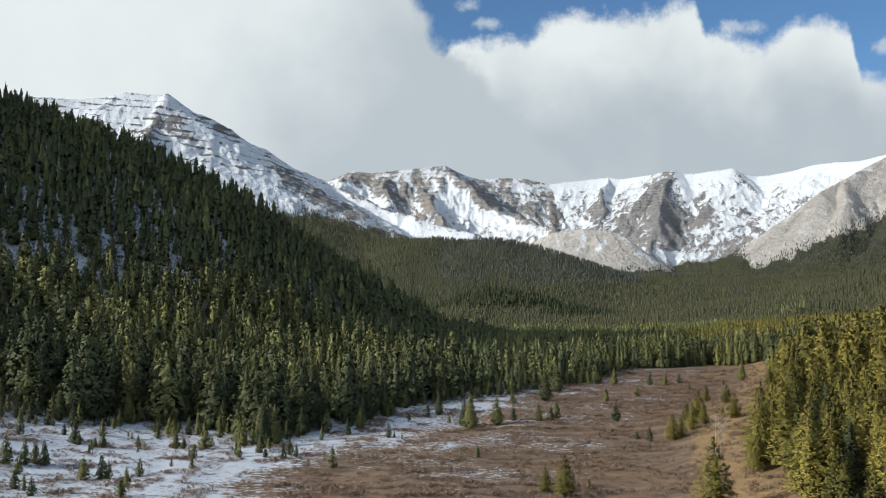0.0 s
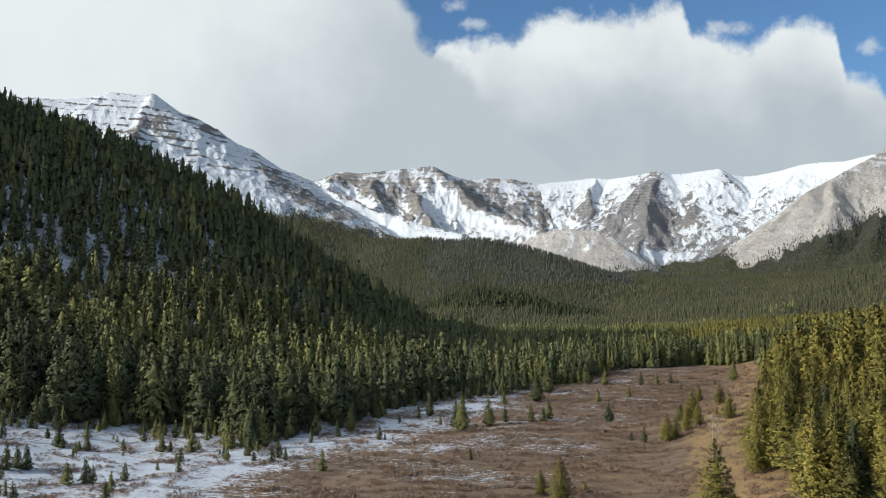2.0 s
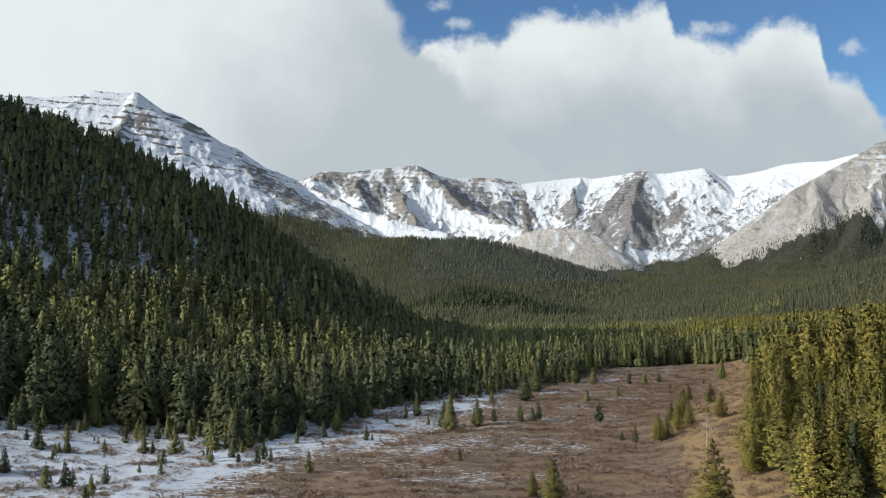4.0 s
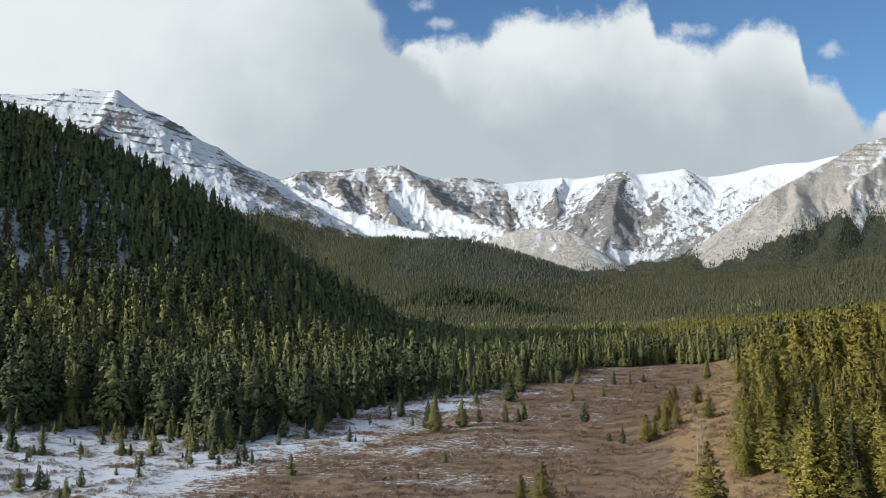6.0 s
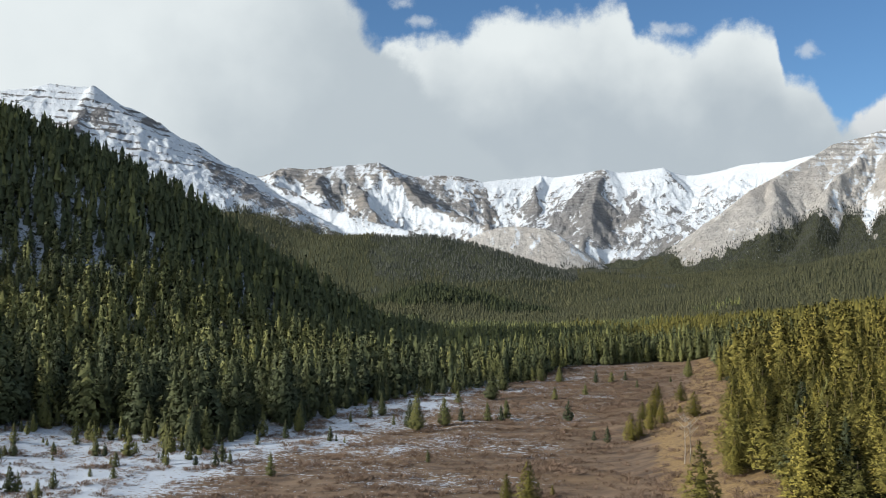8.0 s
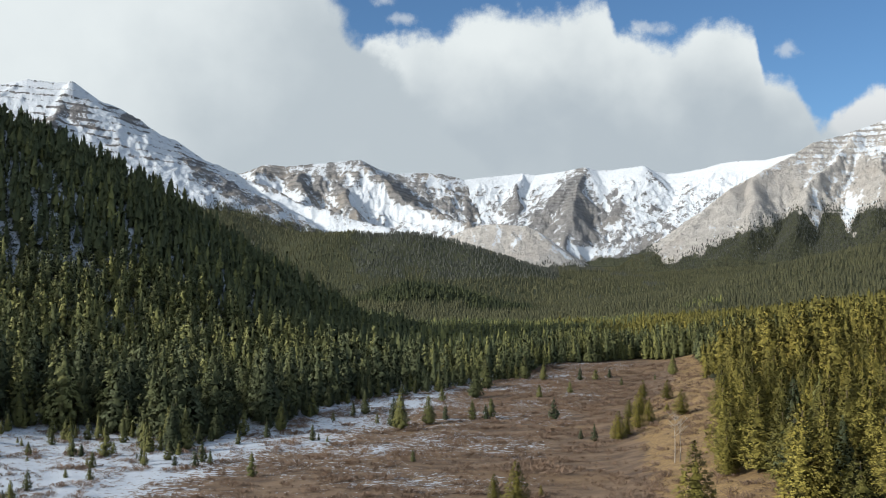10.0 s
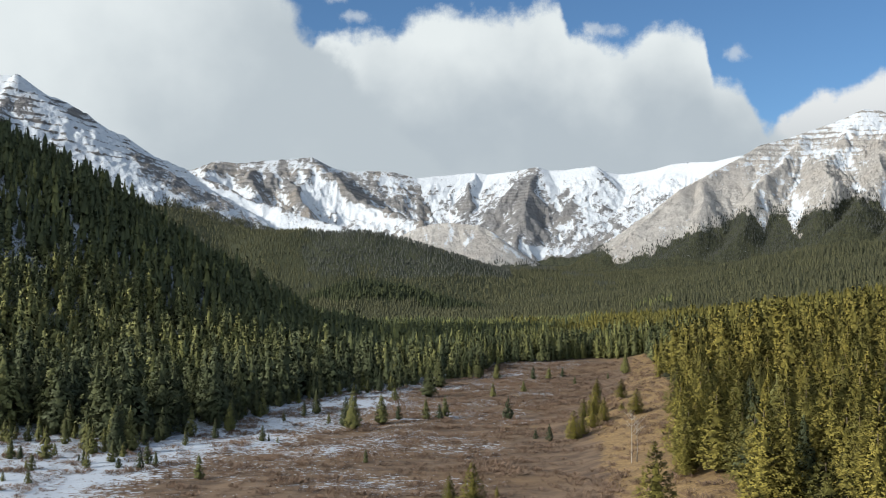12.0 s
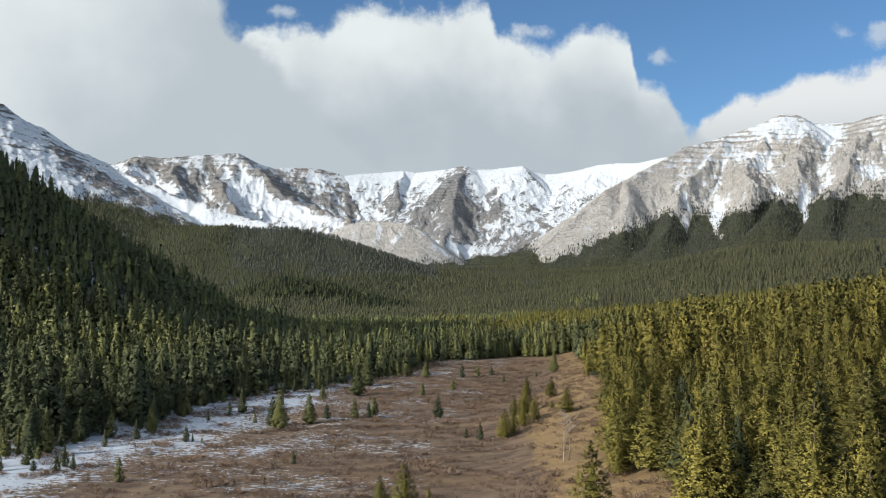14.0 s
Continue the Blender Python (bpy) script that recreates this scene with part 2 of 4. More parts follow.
PEAK_C = [[polar(*p) for p in r] for r in (
    ((5.9, 4480, 7.64), (7.0, 4480, 7.78), (8.25, 4480, 7.88), (9.36, 4460, 7.99), (10.15, 4440, 7.87), (11.7, 4350, 8.05), (12.95, 4250, 8.27), (13.6, 4270, 8.06), (14.5, 4250, 8.09), (16.2, 4200, 8.28), (16.6, 4220, 8.0),
     (17.5, 4220, 7.79), (18.2, 4200, 7.82), (19.4, 4150, 8.01), (20.4, 4100, 8.26), (21.4, 4050, 8.35), (22.7, 3950, 8.34), (24, 3850, 8.6), (26, 3700, 8.7), (30, 3600, 8.5)),
    ((12.95, 4250, 8.27), (12.6, 4030, 6.95), (12.2, 3800, 5.6), (11.7, 3550, 4.1), (11.3, 3350, 2.9)),
    ((9.4, 4460, 7.95), (9.1, 4250, 6.85), (8.8, 4050, 5.7)))]
ROCK_D = [[polar(*p) for p in r] for r in (
    ((4.6, 2900, 4.1), (5.9, 2880, 4.75), (6.9, 2860, 5.05), (7.9, 2840, 5.12), (9.5, 2820, 5.0), (10.3, 2800, 4.6), (11.3, 2780, 3.75), (12.5, 2760, 2.6)),
    ((8.8, 2830, 4.95), (9.6, 2740, 4.2), (10.5, 2660, 2.6)))]
PEAK_R = [[polar(*p) for p in r] for r in (
    ((16.6, 2420, 3.2), (18.7, 2520, 5.07), (20.7, 2620, 6.80), (21.9, 2720, 7.42), (24, 2850, 8.47), (25, 2920, 9.07), (26.6, 2980, 9.42), (28.1, 3020, 9.88),
     (29.3, 3030, 10.28), (30.3, 3040, 10.68), (31.1, 3040, 10.57), (31.9, 3060, 10.07), (33.1, 3060, 10.07), (33.9, 3030, 10.01), (34.7, 2950, 10.25),
     (35.8, 2900, 10.4), (38, 2850, 10.6), (42, 2850, 9.5)),
    ((27.2, 2990, 9.5), (26.0, 2780, 7.9), (24.6, 2560, 5.9), (23.4, 2360, 4.3)),
    ((30.0, 3030, 10.4), (29.0, 2820, 8.7), (28.2, 2620, 7.0), (27.4, 2420, 5.0)),
    ((31.3, 3040, 10.4), (31.3, 2830, 8.9), (30.6, 2600, 7.2), (29.4, 2380, 5.2)),
    ((35.0, 2940, 10.2), (33.9, 2700, 8.5), (33.0, 2500, 6.8), (32.2, 2300, 5.0)),
    ((22.6, 2760, 7.8), (21.9, 2560, 6.0), (20.9, 2380, 4.2)))]


def massif(X, Y, ridges, slope, depth, rug, seed, band, foot):
    """A mountain: its ridges and spurs, gullies between them, ledges of bedded rock."""
    wx = X + 30 * fbm(X, Y, 260, 3, seed)
    wy = Y + 30 * fbm(X, Y, 260, 3, seed + 7)
    z = np.full(np.shape(X), -1e9)
    for i, r in enumerate(ridges):
        h = crest(X, Y, r, slope, depth, 0, 0.30) if i == 0 else crest(wx, wy, r, slope * 1.1, depth, 5, 0.34)
        z = np.maximum(z, h)
    d = z * 0 + 1e9
    for (x0, y0, z0), (x1, y1, z1) in zip(ridges[0][:-1], ridges[0][1:]):
        ex, ey = x1 - x0, y1 - y0
        k = np.clip(((X - x0) * ex + (Y - y0) * ey) / (ex * ex + ey * ey), 0, 1)
        d = np.minimum(d, np.hypot(X - x0 - k * ex, Y - y0 - k * ey))
    far = smooth(d, 5, 160) * (0.2 + 0.8 * smooth(z, 150, 330))
    # gullies run down the fall line, towards the valley
    across, down = np.arctan2(wx, wy) * 3400, np.hypot(wx, wy)
    z = z + rug * (0.10 + far) * (ridged(across, down * 0.32, 150, 4, seed + 11, 0.5) - 0.5)
    z = z + 2.5 * far * fbm(X, Y, 60, 3, seed + 17) + 0.75 * rug * far * (ridged(across, down * 0.4, 48, 4, seed + 19, 0.6) - 0.5)
    dip = z + 0.10 * X + 8 * fbm(X, Y, 260, 2, seed + 3)
    if band:
        z = z + 0.22 * band * np.sin(dip * 2 * np.pi / band) * (0.3 + far) * smooth(fbm(X, Y, 300, 2, seed + 5), -0.5, 0.3)
    return z - foot, dip, d


def h_peak_a(X, Y):
    return massif(X, Y, PEAK_A, 0.42, 330, 5, 101, 0, 0)


def h_peak_b(X, Y):
    return massif(X, Y, PEAK_B, 0.50, 300, 12, 211, 0, 0)


def h_peak_c(X, Y):
    return massif(X, Y, PEAK_C, 0.50, 300, 8, 307, 0, 0)


def h_rock_d(X, Y):
    return massif(X, Y, ROCK_D, 0.5, 120, 5, 401, 7, 0)


def h_peak_r(X, Y):
    return massif(X, Y, PEAK_R, 0.52, 300, 8, 503, 13, 0)


MASSIFS = (h_peak_a, h_peak_b, h_peak_c, h_rock_d, h_peak_r)


def chutes(X, Y):
    """Avalanche tracks that cut down into the forest of the limestone mountain."""
    a = np.degrees(np.arctan2(X + 14 * fbm(X, Y, 120, 2, 58), Y))
    return sum(np.exp(-((a - c) / w) ** 2) for c, w in ((25.2, 0.22), (26.85, 0.32), (31.2, 0.25), (35.6, 0.3))) * (np.hypot(X, Y) > 1900)


def fingers(X, Y):
    """The tree line is ragged down the fall line: tongues of forest, gaps of scree."""
    return 12 * fbm(np.arctan2(X, Y) * 2600, np.hypot(X, Y) * 0.3, 50, 4, 93, 0.65)


def tree_line(X, Y):
    """Height up to which forest climbs, by bearing."""
    el = np.interp(np.degrees(np.arctan2(X, Y)), (-30, -9, -7.7, -6.2, -5, -4, -2.7, 0, 5, 12, 14, 15.2, 16, 16.6, 17.2, 18.7, 20.6, 21.9, 23.2, 24.1, 24.9, 27, 28.6, 29.4, 30.4, 32.4, 36, 44),
                   (5.9, 6.1, 6.2, 6.0, 5.45, 5.1, 4.7, 4.4, 2.2, 2.9, 3.35, 3.5, 3.8, 3.8, 3.3, 3.5, 4.3, 5.0, 5.25, 5.7, 5.75, 5.6, 5.9, 6.5, 6.2, 6.4, 6.6, 6.6))
    return 30 + np.hypot(X, Y) * np.tan(np.radians(el)) - 42 * chutes(X, Y)


# ---------------------------------------------------------------- materials
def material(name):
    m = bpy.data.materials.new(name)
    m.use_nodes = True
    m.node_tree.nodes.clear()
    N = Nodes(m.node_tree)
    out = m.node_tree.nodes.new("ShaderNodeOutputMaterial")
    bsdf = m.node_tree.nodes.new("ShaderNodeBsdfPrincipled")
    m.node_tree.links.new(bsdf.outputs[0], out.inputs[0])
    bsdf.inputs["Roughness"].default_value = 0.85
    bsdf.inputs["Specular IOR Level"].default_value = 0.2
    return m, N, bsdf


def bump(N, bsdf, height, strength, dist):
    b = N.node("ShaderNodeBump", {"Height": height, "Strength": strength, "Distance": dist})
    N.put(bsdf.inputs["Normal"], b.outputs[0])


def attr(N, name):
    n = N.t.nodes.new("ShaderNodeAttribute")
    n.attribute_name = name
    return n


def place(N):
    return N.t.nodes.new("ShaderNodeNewGeometry").outputs["Position"]


def foliage(name, dark, light, own):
    """Needles: two greens, varied from tree to tree and from tuft to tuft."""
    m, N, b = material(name)
    if own:
        rnd = N.t.nodes.new("ShaderNodeObjectInfo").outputs["Random"]
    else:
        rnd = attr(N, "tint").outputs["Fac"]
    isl = N.t.nodes.new("ShaderNodeNewGeometry").outputs["Random Per Island"]
    f = N.math("ADD", N.math("MULTIPLY", rnd, 0.9), N.math("MULTIPLY", isl, 0.1))
    c = N.mix(N.step(f, 0.1, 0.95), dark, light)
    c = N.mix(N.math("MULTIPLY", N.noise(place(N), 1.3, 3.0), 0.14), c, (dark[0] * 0.5, dark[1] * 0.55, dark[2] * 0.6))
    # crown cores are painted darker, for the shade between the boughs
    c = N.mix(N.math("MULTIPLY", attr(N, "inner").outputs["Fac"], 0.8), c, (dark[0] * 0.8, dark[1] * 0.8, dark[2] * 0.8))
    N.put(b.inputs["Base Color"], c)
    b.inputs["Roughness"].default_value = 0.7
    # needles scatter light as a rounded whole: shade by the crown's own outward direction
    way = N.t.nodes.new("ShaderNodeVectorTransform")
    way.vector_type, way.convert_from, way.convert_to = "NORMAL", "OBJECT", "WORLD"
    N.put(way.inputs[0], attr(N, "outward").outputs["Vector"])
    N.put(b.inputs["Normal"], way.outputs[0])
    m.cycles.use_bump_map_correction = False
    return m


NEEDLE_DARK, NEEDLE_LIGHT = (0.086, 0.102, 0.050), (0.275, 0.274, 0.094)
mat_spruce = foliage("spruce_needles", (0.056, 0.070, 0.036), (0.185, 0.185, 0.062), True)
mat_pine = foliage("pine_needles", (0.125, 0.118, 0.032), (0.290, 0.245, 0.054), True)
mat_forest = foliage("forest_needles", NEEDLE_DARK, NEEDLE_LIGHT, False)
mat_pine_forest = foliage("pine_forest_needles", (0.150, 0.136, 0.036), (0.272, 0.228, 0.052), False)
# the next two hold aerial haze in their colour: paler, greyer needles far off
mat_hazy_dark = foliage("hazy_dark_needles", (0.076, 0.082, 0.070), (0.106, 0.112, 0.090), False)
mat_far_forest = foliage("hazy_far_needles", (0.066, 0.070, 0.042), (0.114, 0.113, 0.058), False)
# shadow on the knoll is put into this darker green
mat_knoll_shade = foliage("knoll_shade_needles", (0.034, 0.044, 0.024), (0.072, 0.082, 0.036), False)

mat_bark, N, b = material("bark")
v = place(N)
N.put(b.inputs["Base Color"], N.mix(N.noise(v, 6.0, 5.0), (0.07, 0.055, 0.042), (0.17, 0.135, 0.105)))
bump(N, b, N.noise(v, 18.0), 0.6, 0.03)

mat_birch, N, b = material("pale_bark")
v = place(N)
N.put(b.inputs["Base Color"], N.mix(N.step(N.noise(v, 3.5, 4.0), 0.56, 0.66), (0.40, 0.36, 0.31), (0.12, 0.10, 0.09)))

mat_shrub, N, b = material("willow_twigs")
tint = attr(N, "tint").outputs["Fac"]
c = N.mix(tint, (0.140, 0.098, 0.072), (0.300, 0.205, 0.142))
N.put(b.inputs["Base Color"], N.mix(N.math("MULTIPLY", N.noise(place(N), 1.6, 3.0), 0.5), c, (0.13, 0.098, 0.080)))

# ground of the valley: dry willow flat, tan grass, forest floor, snow
mat_ground, N, b = material("valley_ground")
v = place(N)
cover_attr = attr(N, "cover")
sepc = N.node("ShaderNodeSeparateColor", {0: cover_attr.outputs["Color"]})
a_snow, a_grass, a_wood = sepc.outputs[0], sepc.outputs[1], sepc.outputs[2]
n_fine, n_mid, n_big = N.noise(v, 1.7, 6.0, 0.62), N.noise(v, 0.28, 5.0, 0.6), N.noise(v, 0.03, 4.0)
mats = N.noise(N.node("ShaderNodeVectorMath", {0: v, 1: (0.10, 0.34, 0.3)}, operation="MULTIPLY").outputs[0], 1.0, 6.0, 0.62)
heath = N.mix(N.step(N.math("ADD", N.math("MULTIPLY", n_mid, 0.35), N.math("MULTIPLY", mats, 0.65)), 0.36, 0.62), (0.092, 0.064, 0.046), (0.212, 0.148, 0.098))
heath = N.mix(N.math("MULTIPLY", N.step(n_big, 0.50, 0.66), 0.45), heath, (0.21, 0.132, 0.066))
grass = N.mix(N.step(n_fine, 0.3, 0.7), (0.190, 0.124, 0.060), (0.345, 0.236, 0.114))
grass = N.mix(N.math("MULTIPLY", N.step(n_mid, 0.45, 0.7), 0.6), grass, (0.17, 0.115, 0.07))
g_edge = N.step(N.math("ADD", a_grass, N.math("MULTIPLY", N.math("SUBTRACT", n_mid, 0.5), 1.3)), 0.35, 0.6)
c = N.mix(g_edge, heath, grass)
duff = N.mix(n_fine, (0.030, 0.036, 0.018), (0.066, 0.070, 0.034))
c = N.mix(N.step(N.math("ADD", a_wood, N.math("MULTIPLY", N.math("SUBTRACT", n_mid, 0.5), 0.8)), 0.4, 0.65), c, duff)
streak = N.noise(N.node("ShaderNodeVectorMath", {0: v, 1: (0.75, 1.15, 0.3)}, operation="MULTIPLY").outputs[0], 1.0, 5.0, 0.6)
s = N.math("ADD", a_snow, N.math("MULTIPLY", N.math("SUBTRACT", streak, 0.5), 1.25))
s = N.math("ADD", s, N.math("MULTIPLY", N.math("SUBTRACT", n_fine, 0.5), 0.95))
snowy = N.step(s, 0.50, 0.535)
c = N.mix(snowy, c, N.mix(n_mid, (0.41, 0.455, 0.52), (0.55, 0.60, 0.665)))
N.put(b.inputs["Base Color"], c)
bump(N, b, N.math("ADD", N.math("MULTIPLY", n_fine, 0.5), N.math("MULTIPLY", n_mid, 1.2)), 0.8, 0.45)


def rock_material(name, light, dark, warm, bed, ledge, wave):
    """Bedded limestone with snow lying in the gullies and on the ledges, and forest below."""
    m, N, b = material(name)
    v = place(N)
    sepc = N.node("ShaderNodeSeparateColor", {0: attr(N, "cover").outputs["Color"]})
    a_snow, a_bed, a_wood = sepc.outputs[0], sepc.outputs[1], sepc.outputs[2]
    n1, n2, n3 = N.noise(v, 0.006, 5.0), N.noise(v, 0.03, 6.0, 0.62), N.noise(v, 0.13, 8.0, 0.72)
    # streaks down the fall line, which leads to the valley
    sx = N.node("ShaderNodeSeparateXYZ", {0: v})
    aim = N.math("MULTIPLY", N.math("ARCTAN2", sx.outputs[0], sx.outputs[1]), 3400.0)
    run = N.math("SQRT", N.math("ADD", N.math("MULTIPLY", sx.outputs[0], sx.outputs[0]), N.math("MULTIPLY", sx.outputs[1], sx.outputs[1])))
    chute = N.noise(N.node("ShaderNodeCombineXYZ", {0: N.math("ADD", aim, N.math("MULTIPLY", n1, 120.0)), 1: N.math("MULTIPLY", run, 0.16), 2: 0.0}).outputs[0], 0.042, 6.0, 0.65)
    rills = N.noise(N.node("ShaderNodeCombineXYZ", {0: N.math("ADD", aim, N.math("MULTIPLY", n2, 40.0)), 1: N.math("MULTIPLY", run, 0.22), 2: 0.0}).outputs[0], 0.12, 5.0, 0.65)
    beds = N.math("MULTIPLY_ADD", N.math("SINE", N.math("ADD", N.math("MULTIPLY", a_bed, bed), N.math("MULTIPLY", n2, wave))), 0.5, 0.5)
    beds = N.math("MULTIPLY", N.step(beds, 0.5, 1.0), N.math("MULTIPLY", N.step(N.noise(v, 0.009, 4.0), 0.28, 0.52), N.step(N.node("ShaderNodeSeparateXYZ", {0: v}).outputs[2], 330.0, 520.0)))
    c = N.mix(N.step(N.math("ADD", N.math("MULTIPLY", n2, 0.5), N.math("MULTIPLY", n3, 0.5)), 0.42, 0.58), dark, light)
    c = N.mix(N.math("MULTIPLY", N.step(n1, 0.45, 0.65), 0.6), c, warm)
    c = N.mix(N.math("MULTIPLY", beds, 0.5), c, (dark[0] * 0.55, dark[1] * 0.55, dark[2] * 0.55))
    duff = N.mix(N.step(n3, 0.35, 0.65), (0.042, 0.048, 0.030), (0.085, 0.090, 0.050))
    c = N.mix(N.step(N.math("ADD", a_wood, N.math("MULTIPLY", N.math("SUBTRACT", n2, 0.5), 1.0)), 0.42, 0.58), c, duff)
    s = N.math("ADD", a_snow, N.math("MULTIPLY", N.math("SUBTRACT", n2, 0.5), 0.55))
    s = N.math("ADD", s, N.math("MULTIPLY", N.math("SUBTRACT", n3, 0.5), 1.6))
    s = N.math("ADD", s, N.math("MULTIPLY", N.math("SUBTRACT", chute, 0.5), 1.5))
    s = N.math("ADD", s, N.math("MULTIPLY", N.math("SUBTRACT", rills, 0.5), 1.2))
    s = N.math("SUBTRACT", s, N.math("MULTIPLY", beds, ledge))
    snowy = N.step(s, 0.43, 0.55)
    c = N.mix(snowy, c, N.mix(N.step(n3, 0.35, 0.65), (0.55, 0.60, 0.655), (0.66, 0.695, 0.735)))
    N.put(b.inputs["Base Color"], c)
    bump(N, b, N.math("ADD", n3, N.math("MULTIPLY", n2, 1.6)), N.math("MULTIPLY_ADD", snowy, -0.55, 1.0), 12.0)
    return m


# ---------------------------------------------------------------- meshes
def mesh_from(name, verts, faces, mat=None, sharp=True):
    me = bpy.data.meshes.new(name)
    verts, faces = np.ascontiguousarray(verts, np.float32), np.ascontiguousarray(faces, np.int32)
    n, k = faces.shape
    me.vertices.add(len(verts))
    me.vertices.foreach_set("co", verts.ravel())
    me.loops.add(n * k)
    me.loops.foreach_set("vertex_index", faces.ravel())
    me.polygons.add(n)
    me.polygons.foreach_set("loop_start", np.arange(0, n * k, k, dtype=np.int32))
    me.polygons.foreach_set("use_smooth", np.full(n, not sharp))
    me.update(calc_edges=True)
    if mat:
        me.materials.append(mat)
    return me


def colour_layer(me, name, rgb):
    a = me.attributes.new(name, "FLOAT_COLOR", "POINT")
    a.data.foreach_set("color", np.concatenate([np.clip(rgb, 0, 1), np.ones((len(rgb), 1))], 1).astype(np.float32).ravel())


def vector_layer(me, name, vecs):
    a = me.attributes.new(name, "FLOAT_VECTOR", "POINT")
    a.data.foreach_set("vector", np.asarray(vecs, np.float32).ravel())


def value_layer(me, name, vals):
    a = me.attributes.new(name, "FLOAT", "POINT")
    a.data.foreach_set("value", np.asarray(vals, np.float32))


def grid_faces(na, nr):
    i = np.arange(na - 1)[:, None] * nr + np.arange(nr - 1)[None, :]
    i = i.ravel()
    return np.stack([i, i + nr, i + nr + 1, i + 1], 1)[:, ::1]


def part(name, me, parent, label=""):
    ob = new(name, me)
    ob.parent = parent
    return tagged(ob, label)


def sheet(az, rr):
    A, Rr = np.meshgrid(np.radians(az), rr, indexing="ij")
    return Rr * np.sin(A), Rr * np.cos(A)


# the wood's edges on the valley floor
WOOD_LEFT = ((-400, 330), (-140, 262), (-112, 246), (-98, 238), (-88, 238), (-80, 246), (-67, 249), (-52, 244), (-40, 228), (-33, 248), (-26, 258), (-16, 284), (-4, 327), (9, 350), (22, 350), (37, 380), (65, 421),
             (81, 456), (100, 464), (123, 471), (140, 456))
WOOD_RIGHT_Y = (-200, 60, 100, 125, 146, 171, 200, 226, 300, 342, 380, 466)
WOOD_RIGHT_X = (30, 34, 38, 46, 51, 53, 63, 73, 97, 109, 125, 148)


def in_wood(X, Y):
    """Signed metres into the wood: positive among the trees."""
    xs, ys = [p[0] for p in WOOD_LEFT], [p[1] for p in WOOD_LEFT]
    a = (Y - np.interp(X, xs, ys)) * 0.7
    b = X - np.interp(Y, WOOD_RIGHT_Y, WOOD_RIGHT_X)
    return np.maximum(a - 1 + 4 * fbm(X, Y, 22, 3, 62), b) + 2.0 * fbm(X, Y, 25, 2, 61)


# ---------------------------------------------------------------- the ground sheet
az_fine = np.arange(-33.0, 44.01, 0.28)
az_all = np.concatenate([np.arange(-180, -33, 6.0), az_fine, np.arange(49, 181, 6.0)])
az_all[-1] = 180.0
rr = np.concatenate([[1.0], np.geomspace(8, 88, 16), np.linspace(92, 480, 170), np.geomspace(488, 4900, 90)])
GX, GY = sheet(az_all, rr)
GZ = land(GX, GY)
wood = in_wood(GX, GY)
gu = left_foot(GY) - GX
GR = np.hypot(GX, GY)
edge_x = np.interp(GY, (100, 164, 175, 210, 244, 288, 330, 400, 440), (-30, -36, -37, -22, -5, 14, 22, 44, 60))
snow = 0.385 + 0.26 * smooth(edge_x - GX, -8, 12) + 0.17 * fbm(GX, GY, 30, 3, 31) - 0.14 * smooth(GX - edge_x, 25, 70)
snow = snow - 0.6 * smooth(GX - right_foot(GY), -16, 2) - 0.6 * smooth(GR, 560, 700)
snow = snow - 0.35 * smooth(wood, 14, 45) * (1 - smooth(gu, 60, 110)) * smooth(GX + GY * 0.1, -40, 0)
for px, py, rx, ry in ((51.8, 268.7, 5.0, 1.6), (30, 276, 3.0, 1.0), (20, 271, 3.5, 1.2), (68, 300, 1.6, 1.0), (48, 262, 2.0, 1.2), (74, 412, 5, 2.5), (58, 404, 4, 2.0)):
    snow = snow + 0.6 * np.exp(-((GX - px) / rx) ** 2 - ((GY - py) / ry) ** 2)
tan = smooth(GX - right_foot(GY), 0, 14) * (1 - smooth(GR, 480, 560)) + 0.25 * fbm(GX, GY, 45, 2, 77)
for px, py, rx, ry in ((44, 256, 11, 5), (8, 190, 14, 6), (-8, 150, 12, 7), (60, 330, 12, 6)):
    tan = tan + 0.45 * np.exp(-((GX - px) / rx) ** 2 - ((GY - py) / ry) ** 2)
me = mesh_from("ground", np.stack([GX, GY, GZ], -1).reshape(-1, 3), grid_faces(*GX.shape)[:, ::-1], mat_ground, sharp=False)
colour_layer(me, "cover", np.stack([snow, tan, smooth(wood, -2, 8)], -1).reshape(-1, 3))
tagged(new("ground", me), "brown willow flat, tan grass and thin snow in a mountain valley", "ground", kind="structure")


